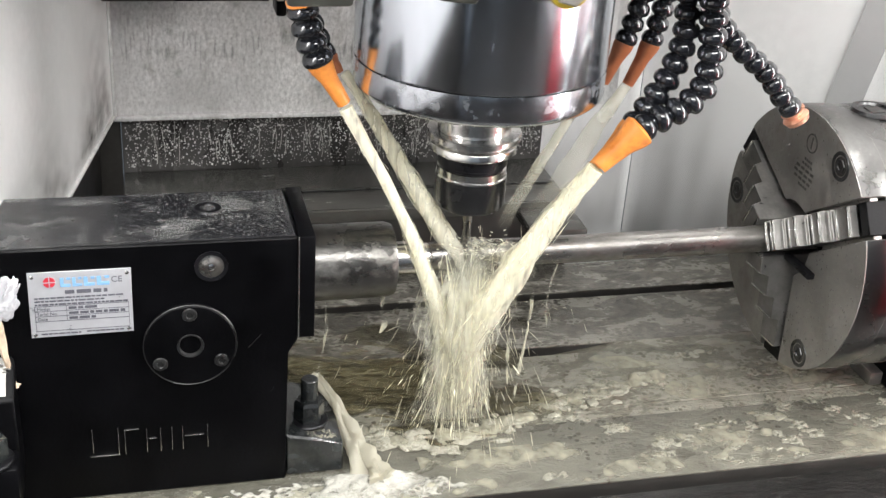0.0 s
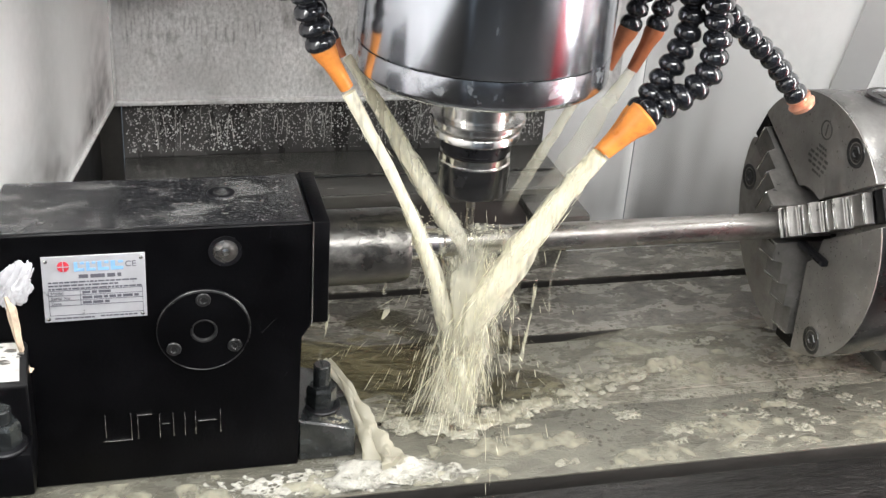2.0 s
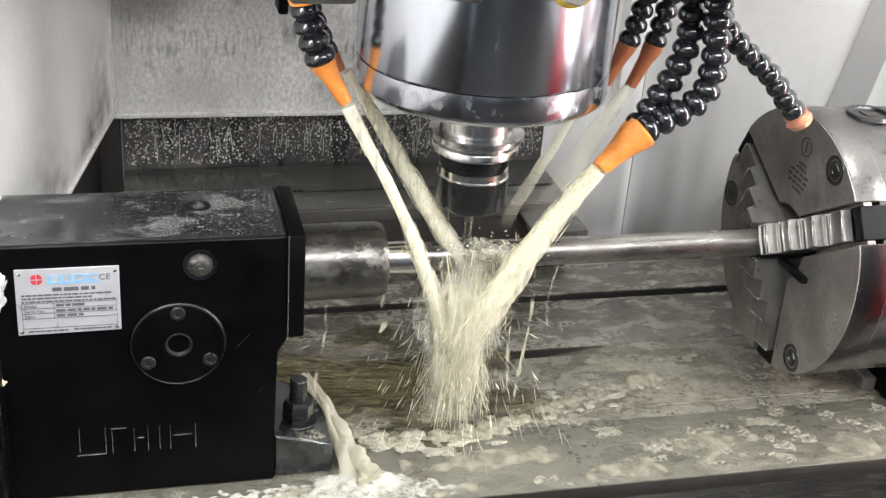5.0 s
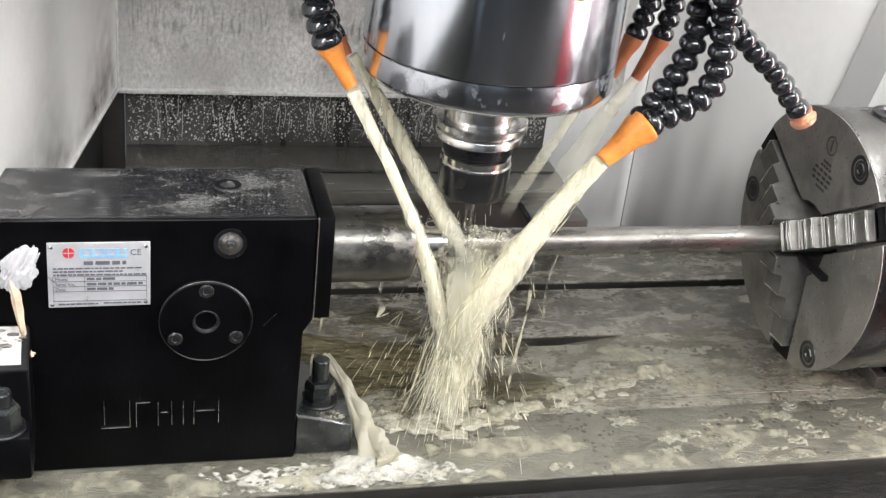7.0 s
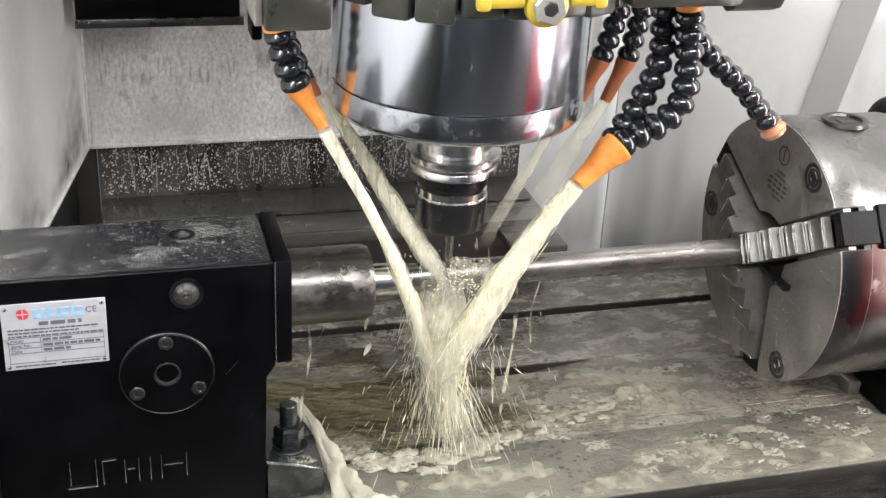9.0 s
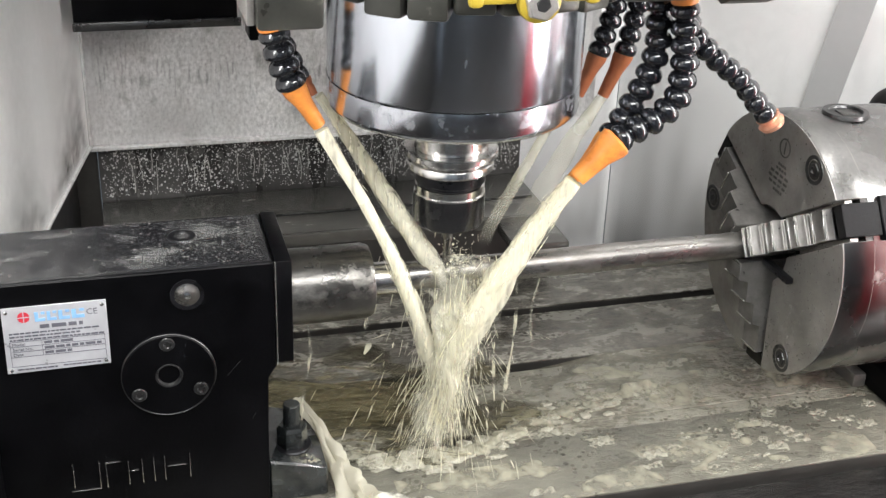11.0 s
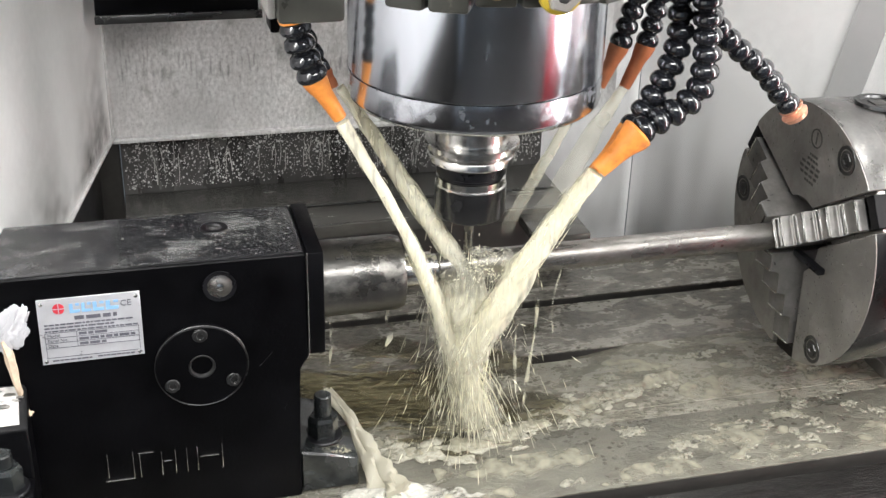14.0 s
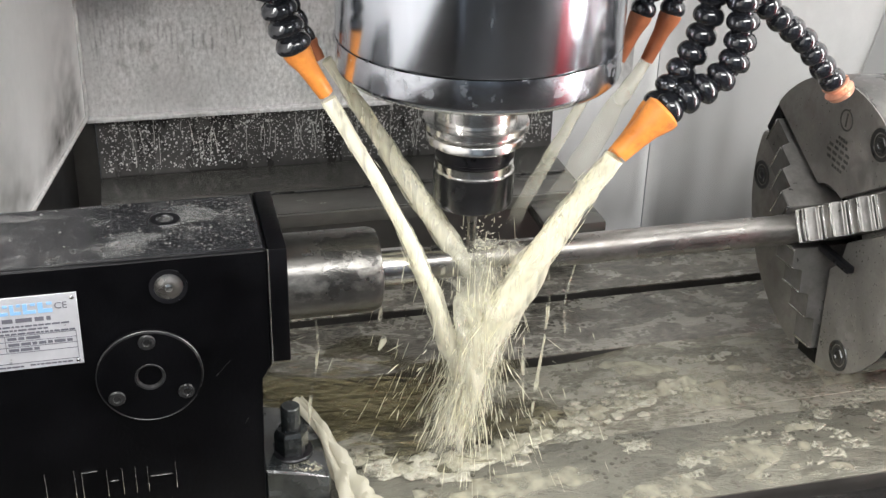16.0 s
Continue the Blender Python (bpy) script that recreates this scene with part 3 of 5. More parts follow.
def enclosure():
    # back: brushed panel with a lip, and below it the splashed band
    wall_sheet("wall_back", (-0.257, BACK), (0.30, BACK), -0.1245, 1.3, "sheet", "brushed steel back panel with scuffs and drips")
    piece("trim", box(-0.257, 0.212, BACK - 0.006, BACK + 0.004, -0.1285, -0.1243, 0.001), "sheet", "thin folded lip under the back panel", "trim", kind="structure")
    # the gap's shade is painted: a near-black sheet closes it
    wall_sheet("wall_back_gap", (-0.40, BACK + 0.02), (-0.2515, BACK + 0.02), -0.5, -0.12, "recess_shade", "near-black sheet painted as the shade in the gap beside the lower back panel")
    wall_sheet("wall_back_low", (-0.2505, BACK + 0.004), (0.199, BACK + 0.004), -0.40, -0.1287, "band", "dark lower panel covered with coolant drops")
    # flared left wall with a folded corner bead, below it a near-black sheet painted as shade
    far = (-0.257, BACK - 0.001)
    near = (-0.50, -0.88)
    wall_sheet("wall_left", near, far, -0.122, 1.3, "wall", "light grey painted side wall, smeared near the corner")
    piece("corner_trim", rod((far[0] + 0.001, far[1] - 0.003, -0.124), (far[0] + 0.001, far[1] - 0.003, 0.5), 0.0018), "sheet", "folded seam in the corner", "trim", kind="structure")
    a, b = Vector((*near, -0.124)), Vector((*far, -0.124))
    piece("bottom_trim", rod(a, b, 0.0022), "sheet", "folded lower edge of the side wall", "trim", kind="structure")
    wall_sheet("wall_left_low", (-0.56, -0.88), (-0.272, BACK + 0.03), -0.5, -0.13, "recess_shade", "near-black sheet painted as the shade under the side wall")
    # right: two facets
    wall_sheet("wall_right_back", (0.2, BACK + 0.012), (0.306, BACK - 0.004), -0.5, 1.3, "wall", "light grey painted rear wall")
    wall_sheet("wall_right", (0.306, BACK - 0.004), (0.95, -0.35), -0.5, 1.3, "wall", "light grey painted side wall with grime low down")
    wall_sheet("wall_right_front", (0.95, -0.35), (0.95, -1.6), 0.42, 1.3, "wall", "light grey painted side wall")
    wall_sheet("wall_right_panel", (0.95, -0.35), (0.95, -1.6), -0.14, 0.4195, "wall", "grey painted side panel")
    wall_sheet("wall_right_sill", (0.95, -0.35), (0.95, -1.6), -0.5, -0.1405, "wall", "grey side sill")
    # unseen closing walls, their tones chosen to shape the reflections in the spindle
    wall_sheet("wall_left_front", (-0.75, -1.6), near, -0.5, 1.3, "reflected_blue", "light grey painted side wall")
    wall_sheet("wall_front", (0.95, -1.6), (0.02, -1.6), -0.5, 1.3, "reflected_dark", "unseen navy front wall, coloured for the dark band reflected in the spindle")
    wall_sheet("wall_front_left", (0.02, -1.6), (-0.75, -1.6), -0.5, 1.3, "reflected_blue", "unseen blue-grey front wall, coloured for the spindle's reflection")
    # unseen red panel, added so that the polished chuck side reflects red
    wall_sheet("wall_red_reflector", (0.95, -0.42), (0.43, -0.42), -0.5, 0.15, "red", "unseen red panel added for the red reflection in the chuck side")
    bm = bmesh.new()
    way, out = Vector((0.653, -0.757, 0)), Vector((-0.757, -0.653, 0))
    ring = []
    for z in (-0.45, 1.25):
        s = (0.459 + (z - 0.033) * 0.117 - 0.306) / 0.653
        p = Vector((0.306, 0.396, z)) + way * s
        ring.append([bm.verts.new(p + way * x + out * y) for x, y in ((-0.014, 0.0002), (0.020, 0.0002), (0.020, 0.003), (-0.014, 0.003))])
    for k in range(4):
        bm.faces.new((ring[0][k], ring[0][(k + 1) % 4], ring[1][(k + 1) % 4], ring[1][k]))
    bm.faces.new(ring[0])
    bm.faces.new(ring[1])
    piece("door_rail", bm, "wall_dark", "dark grey leaning rail on the side wall", "trim", kind="structure")
    piece("ceiling", box(-0.8, 1.0, -1.65, 0.5, 1.3, 1.32, 0.002), "wall", "grey roof of the enclosure", "ceiling", kind="structure")
    piece("floor", box(-0.8, 1.0, -1.65, 0.6, -0.52, -0.5, 0.002), "recess_shade", "floor under the table, painted near-black as shade", "floor", kind="structure")


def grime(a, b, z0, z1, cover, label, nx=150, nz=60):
    """Dirt dried onto a wall, and plain darkening of one: cover(s, z) from 0 to 1, s metres along it from its first
    point.
    """
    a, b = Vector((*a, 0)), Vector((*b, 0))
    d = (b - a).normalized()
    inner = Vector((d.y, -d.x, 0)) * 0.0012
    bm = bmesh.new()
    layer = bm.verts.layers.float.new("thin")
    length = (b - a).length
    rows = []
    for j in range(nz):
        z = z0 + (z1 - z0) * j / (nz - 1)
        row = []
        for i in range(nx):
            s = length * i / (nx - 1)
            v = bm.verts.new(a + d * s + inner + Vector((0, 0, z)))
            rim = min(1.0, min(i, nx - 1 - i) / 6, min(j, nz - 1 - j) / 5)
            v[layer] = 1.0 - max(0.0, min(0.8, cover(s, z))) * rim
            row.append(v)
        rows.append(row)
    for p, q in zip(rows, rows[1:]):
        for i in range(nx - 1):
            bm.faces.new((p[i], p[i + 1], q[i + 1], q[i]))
    piece("wall_grime_and_darkening", bm, "grime", label, "grime", kind="stuff")


def dirty_walls():
    def n2(x, z, k):
        return noise.noise(Vector((x, z, k)))
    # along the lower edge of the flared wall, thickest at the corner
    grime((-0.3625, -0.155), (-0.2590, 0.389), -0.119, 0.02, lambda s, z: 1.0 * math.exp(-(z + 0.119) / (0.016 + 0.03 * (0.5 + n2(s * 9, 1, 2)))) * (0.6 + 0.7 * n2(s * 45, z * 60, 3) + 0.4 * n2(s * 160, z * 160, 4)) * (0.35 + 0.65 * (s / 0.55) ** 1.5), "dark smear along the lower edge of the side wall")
    # faint runs on the brushed panel
    grime((-0.250, 0.3995), (0.11, 0.3995), -0.118, 0.05, lambda s, z: 0.75 * math.exp(-((z + 0.050 + 0.015 * n2(s * 14, 0, 9)) / 0.026) ** 2) * max(0.0, n2(s * 420, z * 60, 5) + 0.25 * n2(s * 60, z * 20, 6) - 0.10) + 0.30 * max(0.0, n2(s * 520, z * 480, 7) - 0.1) + 0.10 * max(0.0, n2(s * 20, z * 30, 8)), "fine dark scratches and specks on the brushed panel", 420, 200)
    # cloudy grey layer that tones the whole rear facet down
    grime((0.201, 0.4115), (0.3045, 0.396), -0.30, 0.09, lambda s, z: 0.15 + 0.20 * n2(s * 16, z * 6, 21) + 0.1 * n2(s * 90, z * 20, 22), "thin grey layer added to darken the rear wall", 60, 60)
    # low on the facing side wall
    grime((0.3075, 0.3925), (0.56, 0.0995), -0.30, 0.05, lambda s, z: 0.8 * max(0.0, 0.30 + 0.9 * n2(s * 38, z * 5, 12) - (z + 0.14) * 3.2) * (0.35 + 0.4 * n2(s * 9, z * 9, 13)) + 0.10, "grey runs and film low on the side wall", 150, 80)


def way_cover():
    """The telescopic cover behind the table."""
    c = thing("way_cover", (0, 0.3, -0.187), "dark wet steel way cover with a raised lip", "way cover")
    part("top_plate", box(-0.2505, 0.195, 0.288, BACK + 0.003, -0.192, -0.187, 0.001), "wet_sheet", c)
    part("lip", box(-0.2505, 0.195, 0.281, 0.2875, -0.197, -0.1845, 0.0015), "wet_sheet", c)
    part("front_plate", box(-0.2505, 0.195, 0.283, 0.287, -0.33, -0.1972, 0.001), "recess_shade", c)
    part("end_block", box(0.135, 0.192, 0.2245, 0.2808, -0.200, -0.189, 0.0015), "wet_sheet", c)
    part("joint", box(-0.25, 0.19, 0.333, 0.336, -0.1868, -0.1855, 0.0004), "dark_steel", c)


def drops():
    """Coolant drops and runs on the band behind."""
    rnd = random.Random(5)
    unit = bmesh.new()
    bmesh.ops.create_icosphere(unit, subdivisions=1, radius=1)
    vs, fs, n0 = [], [], 0
    ball = [v.co.copy() for v in unit.verts]
    tri = [[v.index for v in f.verts] for f in unit.faces]
    unit.free()
    for i in range(5200):
        x, z = rnd.uniform(-0.247, 0.196), rnd.uniform(-0.183, -0.131)
        thick = 0.5 + 0.35 * noise.noise(Vector((x * 28, z * 40, 2.0)))
        if rnd.random() > 0.35 + thick or rnd.random() < 0.35 * (-0.13 - z) / 0.05:
            continue
        r = rnd.choice((0.0003, 0.0004, 0.0004, 0.0005, 0.0005, 0.0006, 0.0008, 0.0011)) * rnd.uniform(0.7, 1.15)
        tall, wob = rnd.uniform(0.9, 1.4), rnd.uniform(-0.3, 0.3)
        vs += [(x + v.x * r + v.z * wob * r, BACK + 0.0038 + v.y * r * 0.35, z + v.z * r * tall) for v in ball]
        fs += [[k + n0 for k in f] for f in tri]
        n0 += len(ball)
    me = bpy.data.meshes.new("coolant_drops")
    me.from_pydata(vs, [], fs)
    bm = bmesh.new()
    bm.from_mesh(me)
    bpy.data.meshes.remove(me)
    piece("coolant_drops", bm, "drop", "milky coolant drops clinging to the lower back panel", "drops", kind="stuff")
    bm = bmesh.new()
    for i in range(46):
        x, z = rnd.uniform(-0.24, 0.19), rnd.uniform(-0.155, -0.13)
        pts = [(x, BACK + 0.0038, z)]
        for k in range(4):
            pts.append((pts[-1][0] + rnd.uniform(-0.0018, 0.0018), BACK + 0.0038, pts[-1][2] - rnd.uniform(0.003, 0.010)))
        tube(pts, (0.0002, 0.0004, 0.0003, 0.0005), 6, 0.5, i, bm, 14)
    piece("coolant_runs", bm, "chips", "thin milky runs down the lower back panel", "drops", kind="stuff")


# ---- the table and what stands on it: these travel together ----
RIDERS = []


def machine_table():
    t = thing("machine_table", (0, 0, TZ), "wet steel machine table with T-slots and coolant froth", "machine table")
    cuts = [-0.26, -0.1035, -0.0875, -0.006, 0.010, 0.0965, 0.1115, 0.1965, 0.2095, 0.268]
    for i in range(0, len(cuts), 2):
        rib = part("table_rib", box(-0.85, 0.95, cuts[i], cuts[i + 1], TZ - 0.0022, TZ, 0.0009), "table_front" if i == 0 else "table_film" if i == 2 else "table_milky" if i == 4 else "table", t)
        # slot sides carry their shade in the near-black colour
        part("rib_side", box(-0.85, 0.95, cuts[i] + 0.0004, cuts[i + 1] - 0.0004, TZ - 0.018, TZ - 0.0023, 0.0005), "recess_shade", rib)
    for y0, y1, x0, x1 in ((-0.0062, 0.0102, -0.04, 0.07), (0.0963, 0.1117, 0.07, 0.19)):
        part("flooded_slot", prism([(x0, TZ - 0.018), (x1, TZ - 0.0007), (0.95, TZ - 0.0007), (0.95, TZ - 0.018)], (1, 0, 0), (0, 0, 1), (0, 1, 0), y1 - y0, (0, y0, 0), 0), "table_milky", t, "slot filled with milky coolant")
    part("table_body", box(-0.85, 0.95, -0.26, 0.268, TZ - 0.09, TZ - 0.0182, 0.002), "dark_steel", t)
    RIDERS.append(t)


def hex_bolt(x, y, z, parent, r=0.011, h=0.012, stud=0.016):
    nut = lathe((x, y, z), (0, 0, 1), [(0, 0), (r, 0), (r, h * 0.85), (r * 0.86, h), (0, h)], 6)
    b = part("nut", nut, "wet_lug", parent, "black hexagon nut", smooth=20)
    part("washer", rod((x, y, z - 0.003), (x, y, z - 0.0001), r * 1.3), "black_oxide", parent)
    part("stud", rod((x, y, z + h), (x, y, z + h + stud), r * 0.56), "wet_lug", parent)
    return b


def tailstock():
    X1, YF, YB, ZT = -0.1312, -0.0455, 0.037, -0.0487
    t = thing("tailstock", (-0.23, -0.004, TZ), "black painted tailstock with wet top, nameplate and round cover", "tailstock")
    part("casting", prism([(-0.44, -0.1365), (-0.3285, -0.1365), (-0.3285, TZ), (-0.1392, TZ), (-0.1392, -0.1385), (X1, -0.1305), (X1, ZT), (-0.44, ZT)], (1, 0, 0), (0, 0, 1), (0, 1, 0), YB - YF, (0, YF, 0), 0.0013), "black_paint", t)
    # wet film, paler than the casting: the top's grey reflection is painted in
    part("top_skin", box(-0.438, X1 - 0.002, YF + 0.002, YB - 0.002, ZT - 0.0002, ZT + 0.0003, 0), "wet_top_sheen", t, "wet top face, its grey sheen put into a paler colour")
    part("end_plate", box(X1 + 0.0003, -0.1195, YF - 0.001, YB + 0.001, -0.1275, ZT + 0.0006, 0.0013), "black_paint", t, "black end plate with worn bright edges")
    bm = rod((X1 + 0.0002, YF - 0.0006, -0.1265), (X1 + 0.0002, YF - 0.0006, ZT + 0.0002), 0.0006, seg=8, bevel=0.0001)
    part("worn_edge", bm, "bright", t, "bright strip along the edge")
    # quill and centre
    part("quill", lathe((-0.1195, 0, AZ), (1, 0, 0), [(0.0, 0), (0.028, 0), (0.028, 0.058), (0.0262, 0.063), (0.021, 0.0645), (0.0, 0.0645)], 64), "quill", t, "steel quill")
    part("centre", lathe((-0.055, 0, AZ), (1, 0, 0), [(0, 0), (0.0125, 0), (0.0125, 0.022), (0.0108, 0.0235), (0.0108, 0.026), (0.0, 0.026)], 40), "bright", t, "turned centre")
    # socket plug, top plug
    part("plug_seat", lathe((-0.19, YF - 0.0004, -0.067), (0, -1, 0), [(0.0085, -0.004), (0.0085, 0.0006), (0.0112, 0.0009), (0.0112, 0), (0.0085, -0.004)], 36), "black_oxide", t, "wet counterbore")
    part("socket_screw", lathe((-0.19, YF - 0.0004, -0.067), (0, -1, 0), [(0, 0.001), (0.0020, 0.001), (0.0026, 0.0022), (0.0046, 0.0020), (0.0060, 0.0008), (0.0084, 0.0004), (0.0084, -0.002), (0, -0.002)], 6 * 5), "shaft", t, "steel screw head")
    part("screw_socket", lathe((-0.19, YF - 0.0024, -0.067), (0, -1, 0), [(0, 0.0006), (0.0018, 0.0005), (0.0030, 0.0)], 24), "bright", t, "small bright steel centre of the screw")
    part("top_plug", lathe((-0.1885, 0.0057, ZT), (0, 0, 1), [(0, 0.0004), (0.0045, 0.0006), (0.0055, 0.0016), (0.0092, 0.0014), (0.0102, 0), (0, -0.002)], 36), "black_oxide", t)
    # round cover
    C = (-0.2056, YF, -0.1262)
    cover = part("round_cover", lathe(C, (0, -1, 0), [(0.0092, -0.002), (0.0092, 0.0038), (0.0305, 0.0038), (0.0317, 0.0027), (0.0317, -0.002)], 72), "black_paint", t, "black round cover plate")
    part("threaded_hole", lathe(C, (0, -1, 0), [(0.0058, -0.002), (0.0066, 0.0005), (0.0072, 0.0015), (0.0080, 0.0040), (0.0090, 0.0042), (0.0093, 0.0036)], 40), "dark_steel", cover, "bright threaded rim")
    # shallow disc, black so that the hole's shade is in its colour
    part("hole_shade", rod((C[0], YF - 0.0016, C[2]), (C[0], YF - 0.0001, C[2]), 0.0080), "black_paint", cover)
    # the rim's glint is modelled as a thin steel ring
    part("rim_glint", lathe(C, (0, -1, 0), [(0.0312, 0.0030), (0.0316, 0.0034), (0.0320, 0.0030), (0.0316, 0.0026)], 72, closed=True), "dark_steel", cover, "thin steel ring drawn as the glint along the wet rim")
    for a in (90, 212, 328):
        x, z = C[0] + 0.0245 * math.cos(radians(a)), C[2] + 0.0245 * math.sin(radians(a))
        part("cover_screw", lathe((x, YF - 0.0038, z), (0, -1, 0), [(0, 0.0003), (0.002, 0.0003), (0.0026, 0.0014), (0.0046, 0.0012), (0.0052, 0.0), (0, 0)], 24), "dark_steel", cover, "socket screw")
    # raised cast mark, plain strokes of bright steel that draw its glints
    for x0, w, h, kind in ((-0.2755, 0.018, 0.0225, 0), (-0.2535, 0.010, 0.0205, 1), (-0.2385, 0.010, 0.020, 2), (-0.2235, 0.003, 0.020, 3), (-0.2135, 0.018, 0.020, 2)):
        z0 = -0.2137
        bm = bmesh.new()
        s = 0.0005
        if kind in (0, 1, 2):
            box(x0, x0 + s, YF - 0.0011, YF + 0.001, z0 + (0 if kind else 0.003), z0 + h, 0.0002, bm)
        if kind in (0, 2, 3):
            box(x0 + w - s, x0 + w, YF - 0.0011, YF + 0.001, z0, z0 + h, 0.0002, bm)
        if kind == 0:
            box(x0 - 0.002, x0 + w, YF - 0.0011, YF + 0.001, z0 - s, z0, 0.0002, bm)
        if kind == 1:
            box(x0, x0 + w, YF - 0.0011, YF + 0.001, z0 + h - s, z0 + h, 0.0002, bm)
        if kind == 2:
            box(x0 + 0.002, x0 + w - 0.003, YF - 0.0011, YF + 0.001, z0 + h * 0.55, z0 + h * 0.55 + s, 0.0002, bm)
        part("cast_glint", bm, "bright", t, "thin bright stroke drawn as a glint on the raised cast mark")
    # clamping lugs
    lug = part("lug", prism([(-0.139, TZ), (-0.0952, TZ), (-0.0958, -0.2240), (-0.137, -0.2140), (-0.139, -0.2140)], (1, 0, 0), (0, 0, 1), (0, 1, 0), 0.078, (0, -0.042, 0), 0.0015), "wet_lug", t)
    hex_bolt(-0.1185, -0.018, -0.2155, lug, 0.0115, 0.017, 0.018)
    lug2 = part("clamp_bracket", prism([(-0.0458, -0.214), (-0.0735, -0.214), (-0.0735, -0.1450), (-0.0700, -0.1432), (-0.0458, -0.1250)], (0, 1, 0), (0, 0, 1), (1, 0, 0), 0.079, (-0.40, 0, 0), 0.0018), "black_paint", t)
    part("ledge", box(-0.40, -0.3200, -0.098, -0.0737, -0.2155, -0.1815, 0.003), "black_paint", lug2)
    # the slope's white wet reflection is put into this pale sheet
    part("slope_sheen", prism([(-0.0695, -0.1424), (-0.0480, -0.1262), (-0.0480, -0.1268), (-0.0695, -0.1430)], (0, 1, 0), (0, 0, 1), (1, 0, 0), 0.072, (-0.398, 0, 0), 0), "chips", lug2, "wet sloping top, its white reflection painted pale")
    hex_bolt(-0.3375, -0.0865, -0.1785, lug2, 0.0115, 0.017, 0.010)
    RIDERS.append(t)
    for x, z, dx, dz in ((-0.166, -0.133, 0.009, 0.010), (-0.150, -0.171, 0.002, 0.004)):
        part("scratch", rod((x, YF - 0.0001, z), (x + dx, YF - 0.0001, z + dz), 0.0002, seg=6, bevel=0.00005), "dark_steel", t, "fine bright scratch")
    # nameplate
    n = part("nameplate", prism([(-0.3085, -0.1135), (-0.2427, -0.1127), (-0.2423, -0.0647), (-0.3077, -0.0649)], (1, 0, 0), (0, 0, 1), (0, -1, 0), 0.0011, (0, YF, 0), 0.0002), "plate", t, "silver printed nameplate")
    yf = YF - 0.0012
    for x, z in ((-0.3050, -0.0678), (-0.2450, -0.0676), (-0.2456, -0.1100), (-0.3058, -0.1108)):
        part("rivet", lathe((x, yf, z), (0, -1, 0), [(0.0014, 0), (0.0013, 0.0006), (0.0006, 0.001), (0, 0.0011)], 16), "bright", n)
    flat = lambda x0, x1, z0, z1, m, bm=None: box(x0, x1, yf - 0.00025, yf, z0, z1, 0, bm)
    part("emblem", lathe((-0.2943, yf, -0.0722), (0, -1, 0), [(0.0, 0.0003), (0.0038, 0.0003), (0.0038, 0)], 32), "red_ink", n, "round red emblem")
    bm = flat(-0.2946, -0.2940, -0.0762, -0.0682, None)
    for v in bm.verts:
        v.co.y -= 0.0003
    b2 = flat(-0.2983, -0.2903, -0.0725, -0.0719, None)
    for v in b2.verts:
        v.co.y -= 0.0003
    part("emblem_cross", join(bm, b2), "plate", n)
    x = -0.2875
    for w in (0.0065, 0.0060, 0.0070, 0.0080):
        bm = flat(x, x + w * 0.36, -0.0760, -0.0692, None)
        flat(x + w * 0.36, x + w, -0.0760, -0.0740 + 0.25 * (w - 0.006), None, bm)
        flat(x + w * 0.62, x + w, -0.0710, -0.0692, None, bm)
        part("logo_block", bm, "blue_ink", n, "pale blue logo block")
        x += w + 0.0012
    words("CE", 0.0062, (-0.2555, yf, -0.0742), "ink", n)
    for x0, x1, z, h in ((-0.2850, -0.2580, -0.0798, 0.0027), (-0.3045, -0.2470, -0.0838, 0.0011), (-0.3045, -0.2600, -0.0862, 0.0011), (-0.3045, -0.2450, -0.0886, 0.0011),
                         (-0.2835, -0.2640, -0.0918, 0.0018), (-0.2835, -0.2475, -0.0957, 0.0018), (-0.2835, -0.2665, -0.0994, 0.0018), (-0.3020, -0.2760, -0.1108, 0.0010), (-0.2730, -0.2490, -0.1104, 0.0010)):
        at, dice = x0, random.Random(int(-z * 1e5))
        while at < x1 - 0.0012:
            to = min(x1, at + h * dice.uniform(1.4, 4.5))
            part("print_bar", flat(at, to, z - h / 2, z + h / 2, None), "ink", n)
            at = to + h * 0.55
    for x0, x1, z0, z1 in ((-0.3048, -0.2448, -0.0900, -0.0897), (-0.3050, -0.2450, -0.0938, -0.0935), (-0.3050, -0.2450, -0.0976, -0.0973), (-0.3052, -0.2452, -0.1014, -0.1011),
                           (-0.3054, -0.2454, -0.1086, -0.1083), (-0.2850, -0.2847, -0.1014, -0.0897), (-0.3050, -0.3047, -0.1086, -0.0897), (-0.2452, -0.2449, -0.1086, -0.0897)):
        part("rule", flat(x0, x1, z0, z1, None), "ink", n)
    for text, z in (("Model", -0.0930), ("Serial No.", -0.0968), ("Date", -0.1006)):
        words(text, 0.0032, (-0.3035, yf, z), "ink", n)


